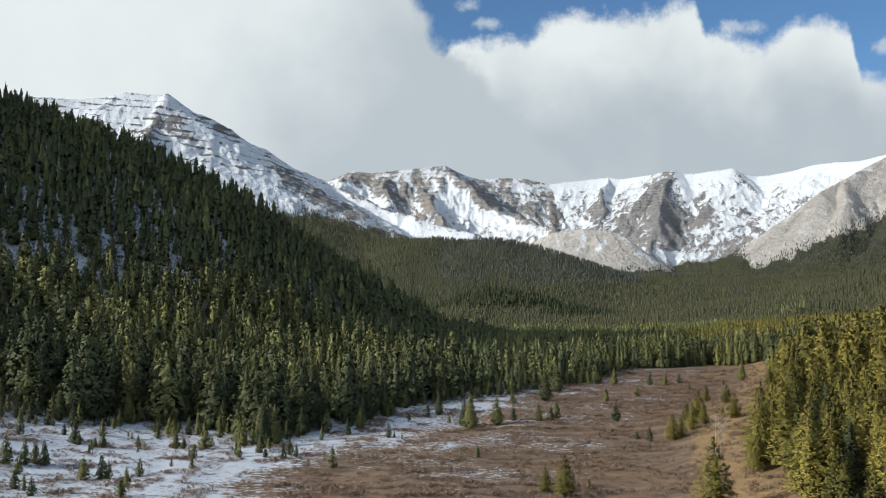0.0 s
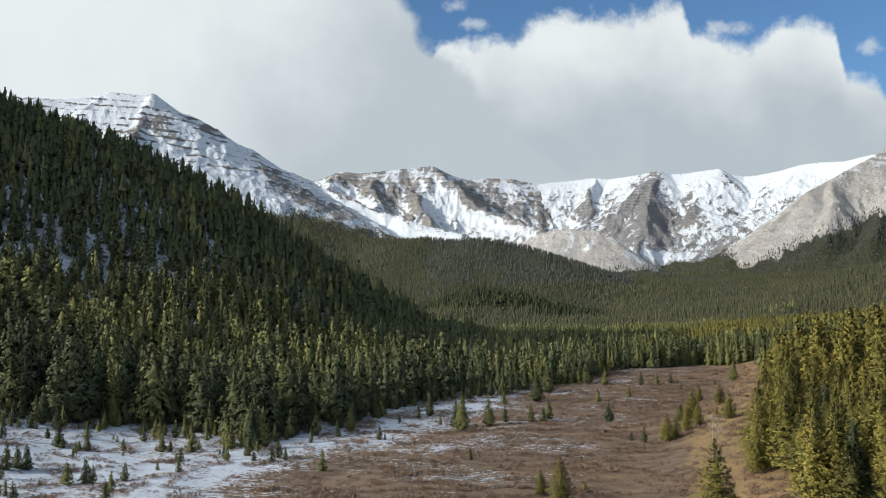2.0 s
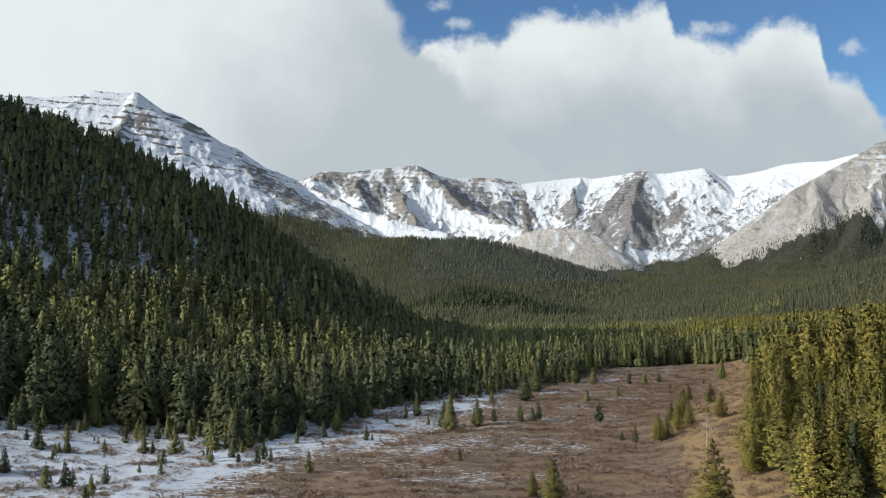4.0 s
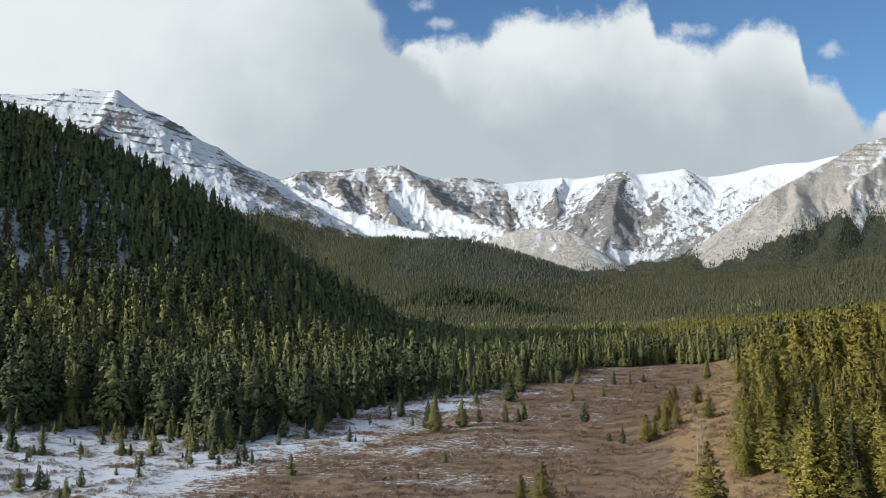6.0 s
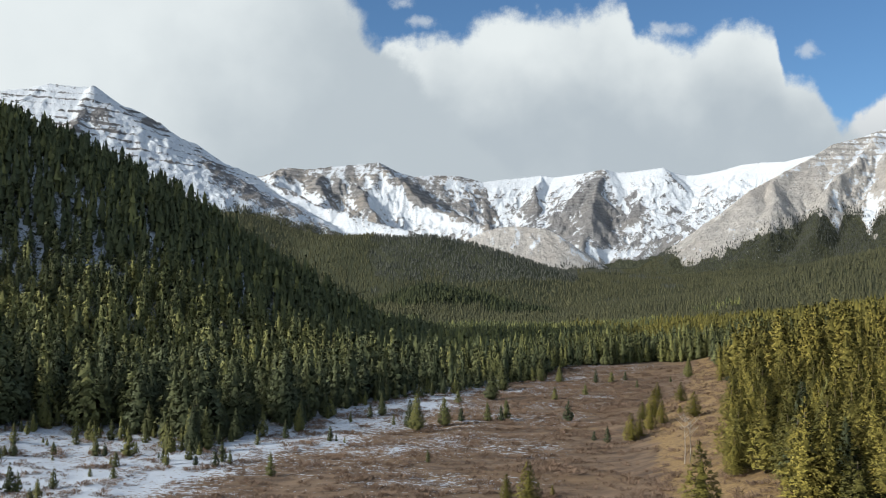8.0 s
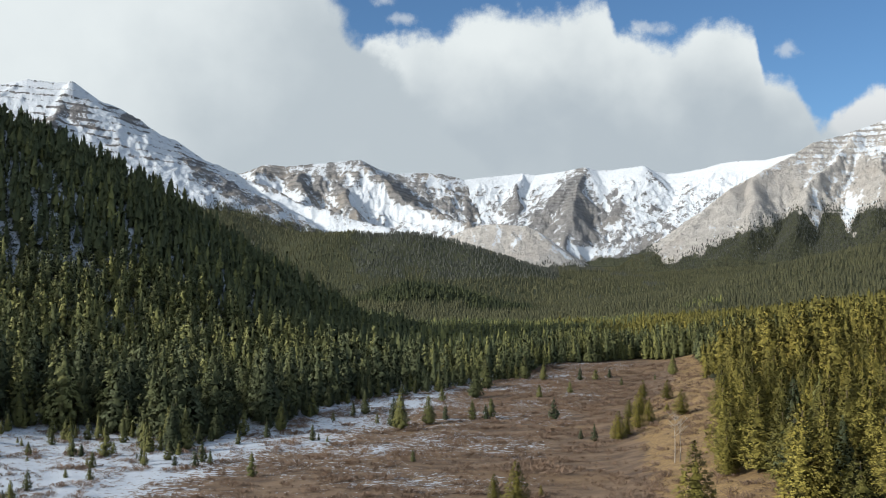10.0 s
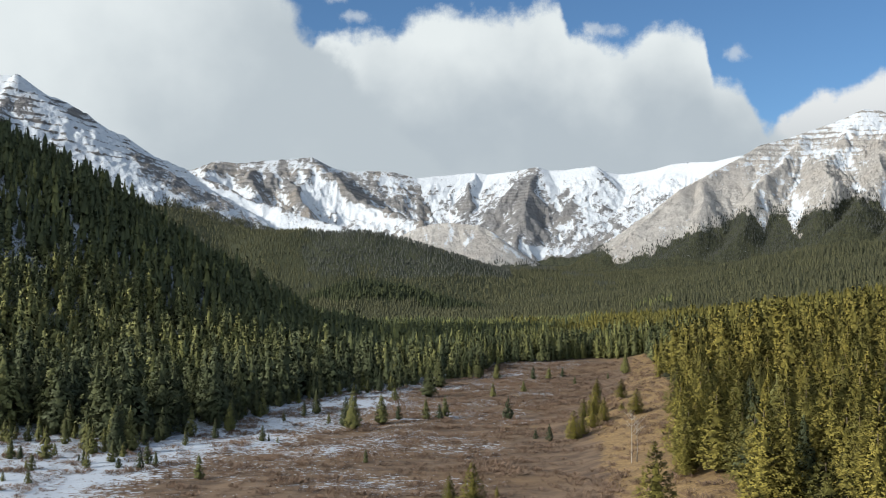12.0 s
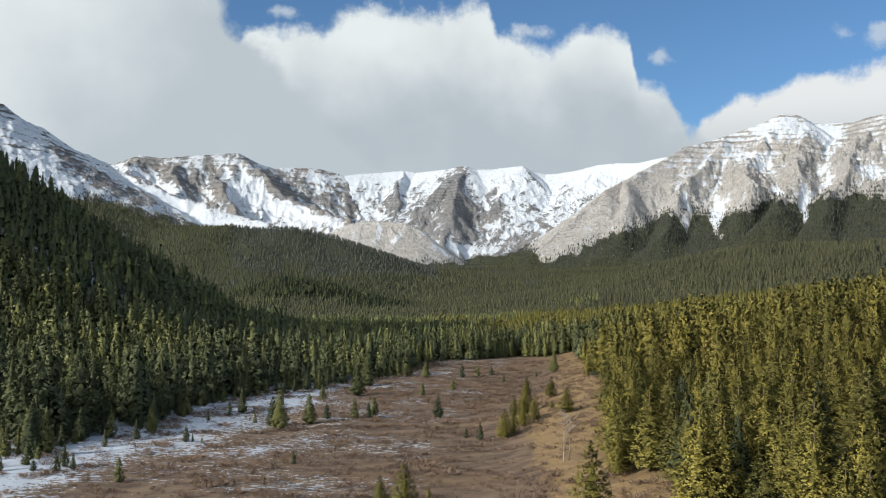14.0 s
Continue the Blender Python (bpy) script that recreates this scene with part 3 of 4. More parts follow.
# ---------------------------------------------------------------- the mountains
def mountain(name, label, fn, az, dist, mat, bias, gully, level, ledge, cap, marks=()):
    """marks: snow-filled gullies and fields (positive) or bare rock (negative) along a line of bearing and height, its half width, how much; bias: how snowy; level: height above which it gets snowier; cap: snow lying along the crest."""
    X, Y = sheet(np.linspace(*az), np.linspace(*dist))
    Z, dip, off = fn(X, Y)
    def hollows(times, depth):
        blur = Z.copy()
        for _ in range(times):
            blur[1:-1, 1:-1] = (blur[:-2, 1:-1] + blur[2:, 1:-1] + blur[1:-1, :-2] + blur[1:-1, 2:]) / 4
        return np.clip((blur - Z) / depth, -1, 1)

    fine, broad = hollows(6, 3.0), hollows(110, 22.0)
    s = bias + gully * (0.30 * fine + 0.8 * broad) * smooth(off, 20, 140) + cap * (1 - smooth(off, 30, 260)) + 0.40 * smooth(Z, level - 120, level + 120) + 0.25 * fbm(X, Y, 300, 3, 91)
    if ledge:
        s = s + 0.10 * np.sin(dip * 2 * np.pi / ledge)
    wood = smooth(tree_line(X, Y) + fingers(X, Y) - 14 - Z, -26, 26)
    s = s - 0.9 * wood + 0.42 * chutes(X, Y) * smooth(Z, 150, 220) * (1 - smooth(Z, 330, 420)) * (cap == 0)
    az_here, el_here = np.degrees(np.arctan2(X, Y)), np.degrees(np.arctan2(Z - 30, np.hypot(X, Y)))
    az_here = az_here + 0.16 * fbm(X, Y, 90, 3, 44) + 0.05 * fbm(X, Y, 24, 2, 46)
    el_here = el_here + 0.13 * fbm(X, Y, 90, 3, 45) + 0.05 * fbm(X, Y, 24, 2, 47)
    for a0, e0, a1, e1, wide, much in marks:
        k = np.clip(((az_here - a0) * (a1 - a0) + (el_here - e0) * (e1 - e0)) / ((a1 - a0) ** 2 + (e1 - e0) ** 2), 0, 1)
        gap = np.hypot(az_here - a0 - k * (a1 - a0), el_here - e0 - k * (e1 - e0)) / wide
        s = s + 0.66 * much * (1 - smooth(gap, 0.2, 1.5))
    low = land(X, Y)
    Z = np.where(Z < low - 25, low - 25, Z)
    me = mesh_from(name, np.stack([X, Y, Z], -1).reshape(-1, 3), grid_faces(*X.shape)[:, ::-1], mat, sharp=False)
    colour_layer(me, "cover", np.stack([s, dip / 1500 + 0.3, wood], -1).reshape(-1, 3))
    return tagged(new("mountain", me), label, "mountain", kind="structure")


mat_rock_a = rock_material("banded_snowy_rock", (0.29, 0.28, 0.28), (0.18, 0.178, 0.18), (0.30, 0.27, 0.24), 330, 0.44, 3.2)
mat_rock_b = rock_material("brown_rock_face", (0.33, 0.32, 0.312), (0.22, 0.219, 0.221), (0.37, 0.325, 0.275), 380, 0.12, 9.0)
mat_rock_c = rock_material("grey_rock_spurs", (0.30, 0.298, 0.300), (0.19, 0.191, 0.197), (0.30, 0.285, 0.27), 600, 0.06, 9.0)
mat_rock_r = rock_material("pale_limestone", (0.60, 0.575, 0.54), (0.46, 0.44, 0.415), (0.54, 0.495, 0.45), 480, 0.34, 4.0)
MARKS_A = ((-17, 10.15, -15.4, 10.54, 0.84, -0.7), (-15.7, 10.83, -15.4, 11.16, 0.45, -0.5), (-14.3, 9.98, -13.5, 9.39, 0.52, -0.75), (-13.8, 11.14, -12.6, 10.67, 0.29, -0.9),
           (-12.8, 10.63, -11.7, 10.05, 0.29, -0.9), (-12.4, 8.59, -9.5, 8.42, 0.19, -0.55), (-10.6, 9.4, -8.8, 8.12, 0.35, -0.6), (-8.8, 7.87, -7.2, 7.04, 0.52, -0.55),
           (-7.2, 6.88, -4.7, 6.11, 0.45, -0.5), (-9.1, 7.48, -8.2, 6.38, 0.39, -0.25), (-5.9, 7.37, -2.7, 6.22, 0.19, -0.5), (-20.7, 11.48, -15.7, 11.6, 0.16, -0.35),
           (-19, 10.95, -14.5, 10.99, 0.13, -0.3), (-4.7, 6.33, 1.5, 4.94, 0.45, 0.35), (-11.4, 9.15, -10.1, 8.72, 0.39, 0.3))
MARKS_B = ((-6.8, 7.9, -2.7, 8.43, 0.16, -0.5), (-4.7, 8.03, -2.1, 7.09, 0.55, -0.55), (-1.6, 8.37, -0.8, 6.61, 0.35, -0.6), (-2.7, 6.92, -1.4, 5.81, 0.39, -0.45),
           (-0.5, 8.7, 1, 8.38, 0.23, -0.5), (-4.7, 6.85, -3, 6.54, 0.29, 0.5), (-6, 7.79, -4.7, 7.07, 0.29, 0.4), (0.5, 7.58, 1.5, 6.93, 0.45, 0.45), (1, 8.47, 2.1, 7.09, 0.19, -0.3),
           (2.3, 7.57, 7, 5.45, 0.65, -0.42), (-0.1, 6.61, 3.7, 5.25, 0.52, 0.35), (2.1, 6.93, 3.1, 6.44, 0.32, -0.45), (-0.1, 6.77, 1.5, 5, 0.58, 0.15), (3.1, 5.8, 6.6, 4.65, 0.45, 0.45),
           (3.1, 7.98, 5.4, 7.8, 0.16, -0.4), (4.2, 7.56, 5.4, 6.42, 0.26, 0.35))
MARKS_C = ((5.4, 7.39, 7, 5.45, 0.65, 0.5), (7, 7.36, 9.5, 7.63, 0.29, 0.4), (8.2, 7.02, 8.9, 5.74, 0.45, -0.45), (9.7, 7.47, 9.8, 5.89, 0.23, -0.35), (12.7, 7.96, 10.4, 5.24, 0.58, -0.62),
           (11.7, 6.16, 12.9, 5.19, 0.78, -0.5), (12.6, 7.4, 12.6, 4.57, 0.9, -0.58), (10.4, 4.92, 11, 4.28, 0.84, -0.6), (13.4, 7.53, 14.3, 5.32, 0.19, 0.45),
           (14.5, 6.88, 14.1, 6.42, 0.19, -0.7), (14.9, 6.08, 14.4, 5.41, 0.29, -0.7), (13.7, 5.8, 14, 5.48, 0.29, -0.6), (15.1, 7.01, 15.8, 5.59, 0.42, 0.5),
           (16.3, 7.9, 17.2, 7.09, 0.23, -0.35), (16.9, 6.95, 19.2, 5.34, 0.71, 0.3), (17.1, 5.09, 17.6, 4.71, 0.23, -0.6), (13.5, 4.09, 15.9, 3.89, 0.52, -0.35),
           (16.2, 3.88, 16.8, 4.33, 0.45, -0.7), (12, 3.7, 12.7, 3.56, 0.23, 0.6), (19.2, 7.16, 22.7, 7.9, 0.71, 0.5), (17.7, 4.31, 18.9, 4.74, 0.29, 0.4),
           (18.8, 5.2, 19.2, 5.49, 0.19, -0.5))
MARKS_D = ((7.7, 4, 8.1, 4.64, 0.19, 0.55), (8.8, 3.99, 9.1, 4.37, 0.23, 0.6), (10.6, 4.45, 12, 3.16, 0.23, 0.5), (11, 3.65, 12.6, 2.75, 0.19, 0.5), (10.1, 4.61, 10.9, 4.44, 0.13, 0.4),
           (6.6, 4.33, 7.1, 4.01, 0.13, 0.35), (10.1, 3.34, 10.4, 2.7, 0.58, -0.3))
MARKS_R = ((24.9, 6.89, 25, 6.41, 0.29, 0.6), (24.8, 5.95, 24.9, 5.16, 0.23, 0.6), (27.2, 6.21, 26.5, 5.07, 0.35, 0.75), (25.8, 7.95, 26.4, 8.4, 0.23, 0.45),
           (28.4, 8.33, 29.3, 7.99, 0.52, 0.7), (28.4, 8.95, 30.7, 8.93, 0.19, -0.45), (29.3, 9.82, 32.5, 9.65, 0.52, 0.6), (30.5, 10.37, 31.1, 10.03, 0.26, 0.45),
           (32.2, 8.77, 33, 9.17, 0.58, 0.65), (32.6, 8.15, 32.2, 7.12, 0.35, 0.65), (31.7, 6.38, 31.3, 4.88, 0.19, 0.8), (29.7, 6.75, 30.3, 6.43, 0.23, 0.7),
           (31, 6.41, 31.3, 6.7, 0.26, 0.6), (30.7, 8.39, 31.6, 7.44, 0.39, -0.55), (20.7, 6.17, 24.4, 6.43, 1.16, -0.5), (21.6, 7.27, 24.7, 8.23, 0.16, 0.4),
           (22.5, 6.62, 23.2, 7.08, 0.1, 0.5), (33.9, 9.87, 33, 7.68, 0.45, -0.4), (34.7, 7.6, 35.5, 6.97, 0.32, 0.55), (35.2, 6.1, 35.1, 5.37, 0.19, 0.6),
           (33.9, 7.64, 34.4, 7.32, 0.26, 0.35))
mountain("peak_a", "snow-covered banded peak with long shoulder", h_peak_a, (-27, 5, 420), (2450, 3700, 150), mat_rock_a, 0.70, 0.45, 420, 0, 0.0, MARKS_A)
mountain("peak_b", "brown rocky peak with snow gullies", h_peak_b, (-11, 8, 300), (3250, 4700, 150), mat_rock_b, 0.55, 0.45, 640, 0, -0.10, MARKS_B)
mountain("peak_c", "snowy cirque wall with grey rock spurs", h_peak_c, (4.5, 27, 470), (3150, 4650, 190), mat_rock_c, 0.52, 0.6, 540, 0, 0.0, MARKS_C)
mountain("rock_d", "low bare grey rock knob dusted with snow", h_rock_d, (3.5, 14, 210), (2550, 3050, 100), mat_rock_r, 0.17, 0.35, 900, 0, 0.0, MARKS_D)
mountain("peak_r", "pale limestone mountain with snow cap and gullies", h_peak_r, (15, 40, 500), (2050, 3250, 185), mat_rock_r, 0.17, 0.55, 500, 26, 0.0, MARKS_R)


def height(X, Y):
    z = land(X, Y)
    R = np.hypot(X, Y)
    if np.any(R > 1900):
        for fn in MASSIFS:
            z = np.where(R > 1900, np.maximum(z, fn(X, Y)[0]), z)
    return z


# ---------------------------------------------------------------- trees
def profile(h, kind):
    return (1 - h) ** 0.85 * (0.35 + 0.65 * min(1, h * 9)) if kind == "spruce" else (1 - h) ** 0.76 * (0.62 + 0.38 * min(1, h * 5))


def crown(seed, kind, boughs, per, size, wide, low, body, core_shade=1.0):
    """A conifer of height 1: boughs all round, each a fan of needle sprays, over a ragged inner body painted darker as
    shade.
    """
    rnd = random.Random(seed)
    V, F, O = [], [], []
    whorls = max(5, int((boughs * per) ** 0.5 * 0.7))
    lobes = [(rnd.uniform(0, 6.283), rnd.uniform(0.8, 1.15)) for _ in range(whorls + 2)]
    bend = rnd.uniform(-0.02, 0.02)
    for _ in range(boughs):
        h = 1 - rnd.random() ** 0.58 if kind == "spruce" else 1 - rnd.random() ** 0.68
        h = low + (1 - low) * min(0.985, h)
        step = (h - low) / (1 - low) * whorls
        lob, swell = lobes[int(step)]
        a = rnd.uniform(0, 6.283)
        reach = wide * profile((h - low) / (1 - low), kind) * swell * (1 + 0.2 * math.sin(3 * a + lob)) * rnd.uniform(0.86, 1.10) + 0.004
        tuft = rnd.uniform(-0.1, 0.1)
        for _ in range(per):
            k = rnd.uniform(0.84, 1.04)
            r = reach * k
            a2 = a + rnd.gauss(0, 0.16)
            hz = h + rnd.gauss(0, size * 0.35)
            ln = size * rnd.uniform(0.7, 1.3) * (0.6 + 0.45 * (1 - h))
            sw = rnd.uniform(-0.5, 0.5)
            # spruce boughs hang like shingles, pine tufts point up and out
            tilt = rnd.uniform(-1.9, -0.5) if kind == "spruce" else rnd.uniform(-0.9, 1.5)
            tilt = tilt + 2.2 * max(0, h - 0.72)
            q = 1 / math.sqrt(1 + tilt * tilt)
            wx, wy, wz = math.cos(a2 + sw) * q, math.sin(a2 + sw) * q, tilt * q
            cx, cy, cz = r * math.cos(a2) - wx * ln * 0.5 + bend * h * h, r * math.sin(a2) - wy * ln * 0.5, hz - wz * ln * 0.5
            wd, rl = ln * (rnd.uniform(0.34, 0.56) if kind == "spruce" else rnd.uniform(0.28, 0.46)), rnd.uniform(-0.5, 0.5)
            sx, sy, sz = -math.sin(a2 + sw) * math.cos(rl) * wd, math.cos(a2 + sw) * math.cos(rl) * wd, math.sin(rl) * wd
            i = len(V)
            V += [(cx + sx, cy + sy, cz + sz), (cx - sx, cy - sy, cz - sz), (cx + wx * ln, cy + wy * ln, min(1.0, cz + wz * ln))]
            F.append((i, i + 1, i + 2))
            o = (0.9 * math.cos(a2) + rnd.gauss(0, 0.12), 0.9 * math.sin(a2) + rnd.gauss(0, 0.12), 0.5 + tuft + rnd.gauss(0, 0.1))
            O += [o, o, o]
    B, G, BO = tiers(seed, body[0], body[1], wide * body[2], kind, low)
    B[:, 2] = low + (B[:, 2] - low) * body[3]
    return np.concatenate([np.array(V), B]), np.concatenate([np.array(F), G + len(V)]), np.concatenate([np.array(O), BO]), np.concatenate([np.zeros(len(V)), np.full(len(B), core_shade)])


def tiers(seed, n, sides, wide, kind="spruce", low=0.06):
    """A conifer of height 1 as ragged, overlapping skirts of drooping boughs."""
    rnd = random.Random(seed)
    V, F, O = [], [], []
    for t in range(n):
        h0 = low + (1 - low) * t / n
        h1 = min(1.0, h0 + rnd.uniform(1.5, 1.9) * (1 - low) / n) if t < n - 1 else 1.0
        r = wide * profile(t / n * 0.92 + 0.06, kind) * rnd.uniform(0.8, 1.2)
        i = len(V)
        V.append((rnd.uniform(-0.006, 0.006), rnd.uniform(-0.006, 0.006), h1))
        O.append((0.0, 0.0, 1.0))
        for k in range(sides):
            a = 6.283 * (k + rnd.uniform(-0.3, 0.3)) / sides + t * 1.7
            q = r * (rnd.uniform(0.9, 1.3) if (k % 2 or sides < 6) else rnd.uniform(0.5, 0.8))
            V.append((q * math.cos(a), q * math.sin(a), h0 + rnd.uniform(-0.35, 0.35) * (1 - low) / n))
            O.append((0.6 * math.cos(a), 0.6 * math.sin(a), 0.8))
        F += [(i, i + 1 + k, i + 1 + (k + 1) % sides) for k in range(sides)]
    return np.array(V), np.array(F), np.array(O)


def strew(name, label, category, templates, P, H, mat, seed, wide=(1.0, 1.5), stand=0.0):
    """Many plants in one mesh. stand: shift of their tint, for the kind of trees and for shade put into it."""
    g = np.random.default_rng(seed)
    which, turn, fat = g.integers(0, len(templates), len(P)), g.uniform(0, 6.283, len(P)), g.uniform(*wide, len(P))
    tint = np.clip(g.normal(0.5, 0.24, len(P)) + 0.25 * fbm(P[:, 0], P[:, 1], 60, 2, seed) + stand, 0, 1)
    VV, FF, TT, II, OO, n = [], [], [], [], [], 0
    for k, (V, F, O, *core_shade) in enumerate(templates):
        i = np.nonzero(which == k)[0]
        if not len(i):
            continue
        c, s = np.cos(turn[i])[:, None], np.sin(turn[i])[:, None]
        w = (H[i] * fat[i])[:, None]
        x = (V[None, :, 0] * c - V[None, :, 1] * s) * w + P[i, 0:1]
        y = (V[None, :, 0] * s + V[None, :, 1] * c) * w + P[i, 1:2]
        z = V[None, :, 2] * H[i][:, None] + P[i, 2:3]
        VV.append(np.stack([x, y, z], -1).reshape(-1, 3))
        FF.append((F[None] + (np.arange(len(i)) * len(V))[:, None, None] + n).reshape(-1, 3))
        ox, oy = O[None, :, 0] * c - O[None, :, 1] * s, O[None, :, 0] * s + O[None, :, 1] * c
        OO.append(np.stack([ox, oy, np.broadcast_to(O[None, :, 2], ox.shape)], -1).reshape(-1, 3))
        TT.append(np.repeat(tint[i], len(V)))
        II.append(np.tile(core_shade[0], len(i)) if core_shade else np.zeros(len(i) * len(V)))
        n += len(i) * len(V)
    me = mesh_from(name, np.concatenate(VV), np.concatenate(FF), mat)
    value_layer(me, "tint", np.concatenate(TT))
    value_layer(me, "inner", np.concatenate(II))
    vector_layer(me, "outward", np.concatenate(OO))
    return tagged(new(name, me), label, category, kind="stuff")


rng = np.random.default_rng(7)


def field(az, dist, spacing):
    """Random points, evenly dense, over a stretch of the land seen from the meadow's near end."""
    a0, a1, d0, d1 = math.radians(az[0]), math.radians(az[1]), *dist
    n = int(0.5 * (a1 - a0) * (d1 * d1 - d0 * d0) / spacing ** 2)
    A, D = rng.uniform(a0, a1, n), np.sqrt(rng.uniform(d0 * d0, d1 * d1, n))
    return D * np.sin(A), D * np.cos(A)


def thin(X, Y, gap):
    """Keep one plant to a cell, so that stems stand apart."""
    key = np.floor(X / gap).astype(np.int64) * 1000003 + np.floor(Y / gap).astype(np.int64)
    _, i = np.unique(key, return_index=True)
    i.sort()
    return X[i], Y[i]


def grown(X, Y, base, spread):
    P = np.stack([X, Y, height(X, Y) - 0.2], 1)
    return P, np.clip(base * (1 + spread * rng.normal(0, 1, len(X)) + 0.12 * fbm(X, Y, 40, 2, 3)), base * 0.45, base * 1.5)


def hidden_slope(X, Y):
    """The far foot of the hill on the shaded side, where the wood is cleared."""
    return (X < 0.0) & (Y > 620)


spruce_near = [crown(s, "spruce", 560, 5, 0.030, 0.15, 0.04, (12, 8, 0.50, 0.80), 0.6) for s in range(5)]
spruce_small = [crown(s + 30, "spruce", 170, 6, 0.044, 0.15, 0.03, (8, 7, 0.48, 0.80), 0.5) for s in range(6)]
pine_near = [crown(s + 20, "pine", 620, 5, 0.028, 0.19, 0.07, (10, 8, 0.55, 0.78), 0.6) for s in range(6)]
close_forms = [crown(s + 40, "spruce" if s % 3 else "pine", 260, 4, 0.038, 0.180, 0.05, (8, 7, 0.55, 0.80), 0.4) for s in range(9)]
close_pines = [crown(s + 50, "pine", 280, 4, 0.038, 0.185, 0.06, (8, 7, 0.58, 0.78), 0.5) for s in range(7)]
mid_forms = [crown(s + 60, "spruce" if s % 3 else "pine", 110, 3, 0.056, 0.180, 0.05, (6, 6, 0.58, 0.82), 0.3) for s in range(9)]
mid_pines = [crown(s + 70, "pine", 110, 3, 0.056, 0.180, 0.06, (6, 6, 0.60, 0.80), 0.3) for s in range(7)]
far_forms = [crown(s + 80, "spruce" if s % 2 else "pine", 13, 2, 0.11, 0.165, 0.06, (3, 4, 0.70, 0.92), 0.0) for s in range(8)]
dim_forms = [tiers(s + 9, 2, 4, 0.24) for s in range(8)]
speck_forms = [tiers(s + 19, 2, 3, 0.26) for s in range(6)]


def bole(seed):
    rnd = random.Random(seed)
    V, F = [], []
    for k in range(6):
        h = k / 5 * 0.86
        r = 0.014 * (1 - h) ** 0.8 + 0.001
        for j in range(6):
            a = 6.283 * j / 6
            V.append((r * math.cos(a) + 0.004 * math.sin(3 * h + seed), r * math.sin(a), h - 0.03 * (k == 0)))
    for k in range(5):
        for j in range(6):
            F.append((k * 6 + j, k * 6 + (j + 1) % 6, k * 6 + 6 + (j + 1) % 6, k * 6 + 6 + j))
    return mesh_from("trunk", V, F, mat_bark, sharp=False)


TRUNK = bole(1)


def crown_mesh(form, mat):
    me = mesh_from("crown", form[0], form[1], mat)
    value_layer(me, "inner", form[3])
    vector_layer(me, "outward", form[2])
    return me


SPRUCE = [crown_mesh(f, mat_spruce) for f in spruce_near]
YOUNG = [crown_mesh(f, mat_spruce) for f in spruce_small]
PINE = [crown_mesh(f, mat_pine) for f in pine_near]


def conifer(kind, x, y, h, label, group, wide=1.0, z=None):
    """One tree, a thing of its own: trunk and crown."""
    base = new(kind + "_tree")
    zz = float(height(np.array([x]), np.array([y]))[0]) if z is None else z
    base.matrix_world = pose(x, y, zz - 0.1, 0, 0, random.uniform(0, 360)) @ Matrix.Diagonal((h * wide, h * wide, h, 1))
    tagged(base, label, "tree", group)
    part("trunk", TRUNK, base)
    part("crown", random.choice(PINE if kind == "pine" else YOUNG if h < 7 else SPRUCE), base)
    return base

# woods, nearest to farthest
X, Y = thin(*field((-27, 42), (70, 430), 2.4), 4.7)
keep = (in_wood(X, Y) > 0) & (np.hypot(X, Y + 20) > 60) & ((X < 10) | (rng.uniform(0, 1, len(X)) < 0.60))
X, Y = X[keep], Y[keep]
D = np.hypot(X - 0, Y - 20)
order = np.argsort(D)
near, rest = order[:280], order[280:]
NX, NY = X[near], Y[near]
P, H = grown(X[rest], Y[rest], 13.0, 0.28)
edge = in_wood(X[rest], Y[rest])
H = H * np.where(P[:, 0] > 20, 0.7 + 0.3 * smooth(edge, 0, 12), 1.2 - 0.25 * smooth(edge, 8, 20))
by = np.hypot(P[:, 0], P[:, 1] - 20) < 265
east = P[:, 0] > right_foot(P[:, 1]) - 20
gap = ~((P[:, 2] > 42) & ~east & (fbm(P[:, 0], P[:, 1], 7, 2, 88) > np.where(P[:, 0] < -0.2 * P[:, 1], 0.24, 0.36)))
# shade on the upper hill and the wood's front is put into the tint
shade_tint = -0.25 * smooth(P[:, 2], 20, 60) - 0.55 * (1 - smooth(edge, 12, 55)) * (P[:, 0] < 20)
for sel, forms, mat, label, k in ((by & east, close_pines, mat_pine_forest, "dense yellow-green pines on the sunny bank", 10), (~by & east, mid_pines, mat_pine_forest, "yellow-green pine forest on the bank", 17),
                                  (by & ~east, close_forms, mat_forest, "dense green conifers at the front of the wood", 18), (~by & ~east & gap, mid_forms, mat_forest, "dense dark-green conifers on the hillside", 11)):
    strew("forest", label, "forest", forms, P[sel], H[sel], mat, k, (1.05, 1.5) if mat is mat_pine_forest else (1.0, 1.5), stand=shade_tint[sel])
X, Y = thin(*field((-28, 42), (430, 760), 2.4), 3.5)
keep = (in_wood(X, Y) > 0) & ~hidden_slope(X, Y)
P, H = grown(X[keep], Y[keep], 12.5, 0.2)
H = H * np.where(P[:, 0] > 30, 0.92 - 0.22 * smooth(P[:, 1], 500, 600), 1.0)
front = (in_wood(P[:, 0], P[:, 1]) < 30) & (P[:, 0] > 0) & (P[:, 1] < 530)
fir = front & (fbm(P[:, 0], P[:, 1], 22, 2, 83) > -0.05)
strew("forest", "dark spruces closing the far end of the flat", "forest", mid_forms, P[fir], H[fir], mat_forest, 16, stand=-0.3)
strew("forest", "green pines closing the far end of the flat", "forest", mid_pines, P[front & ~fir], H[front & ~fir], mat_forest, 23, stand=0.1)
hill = P[:, 0] < 30
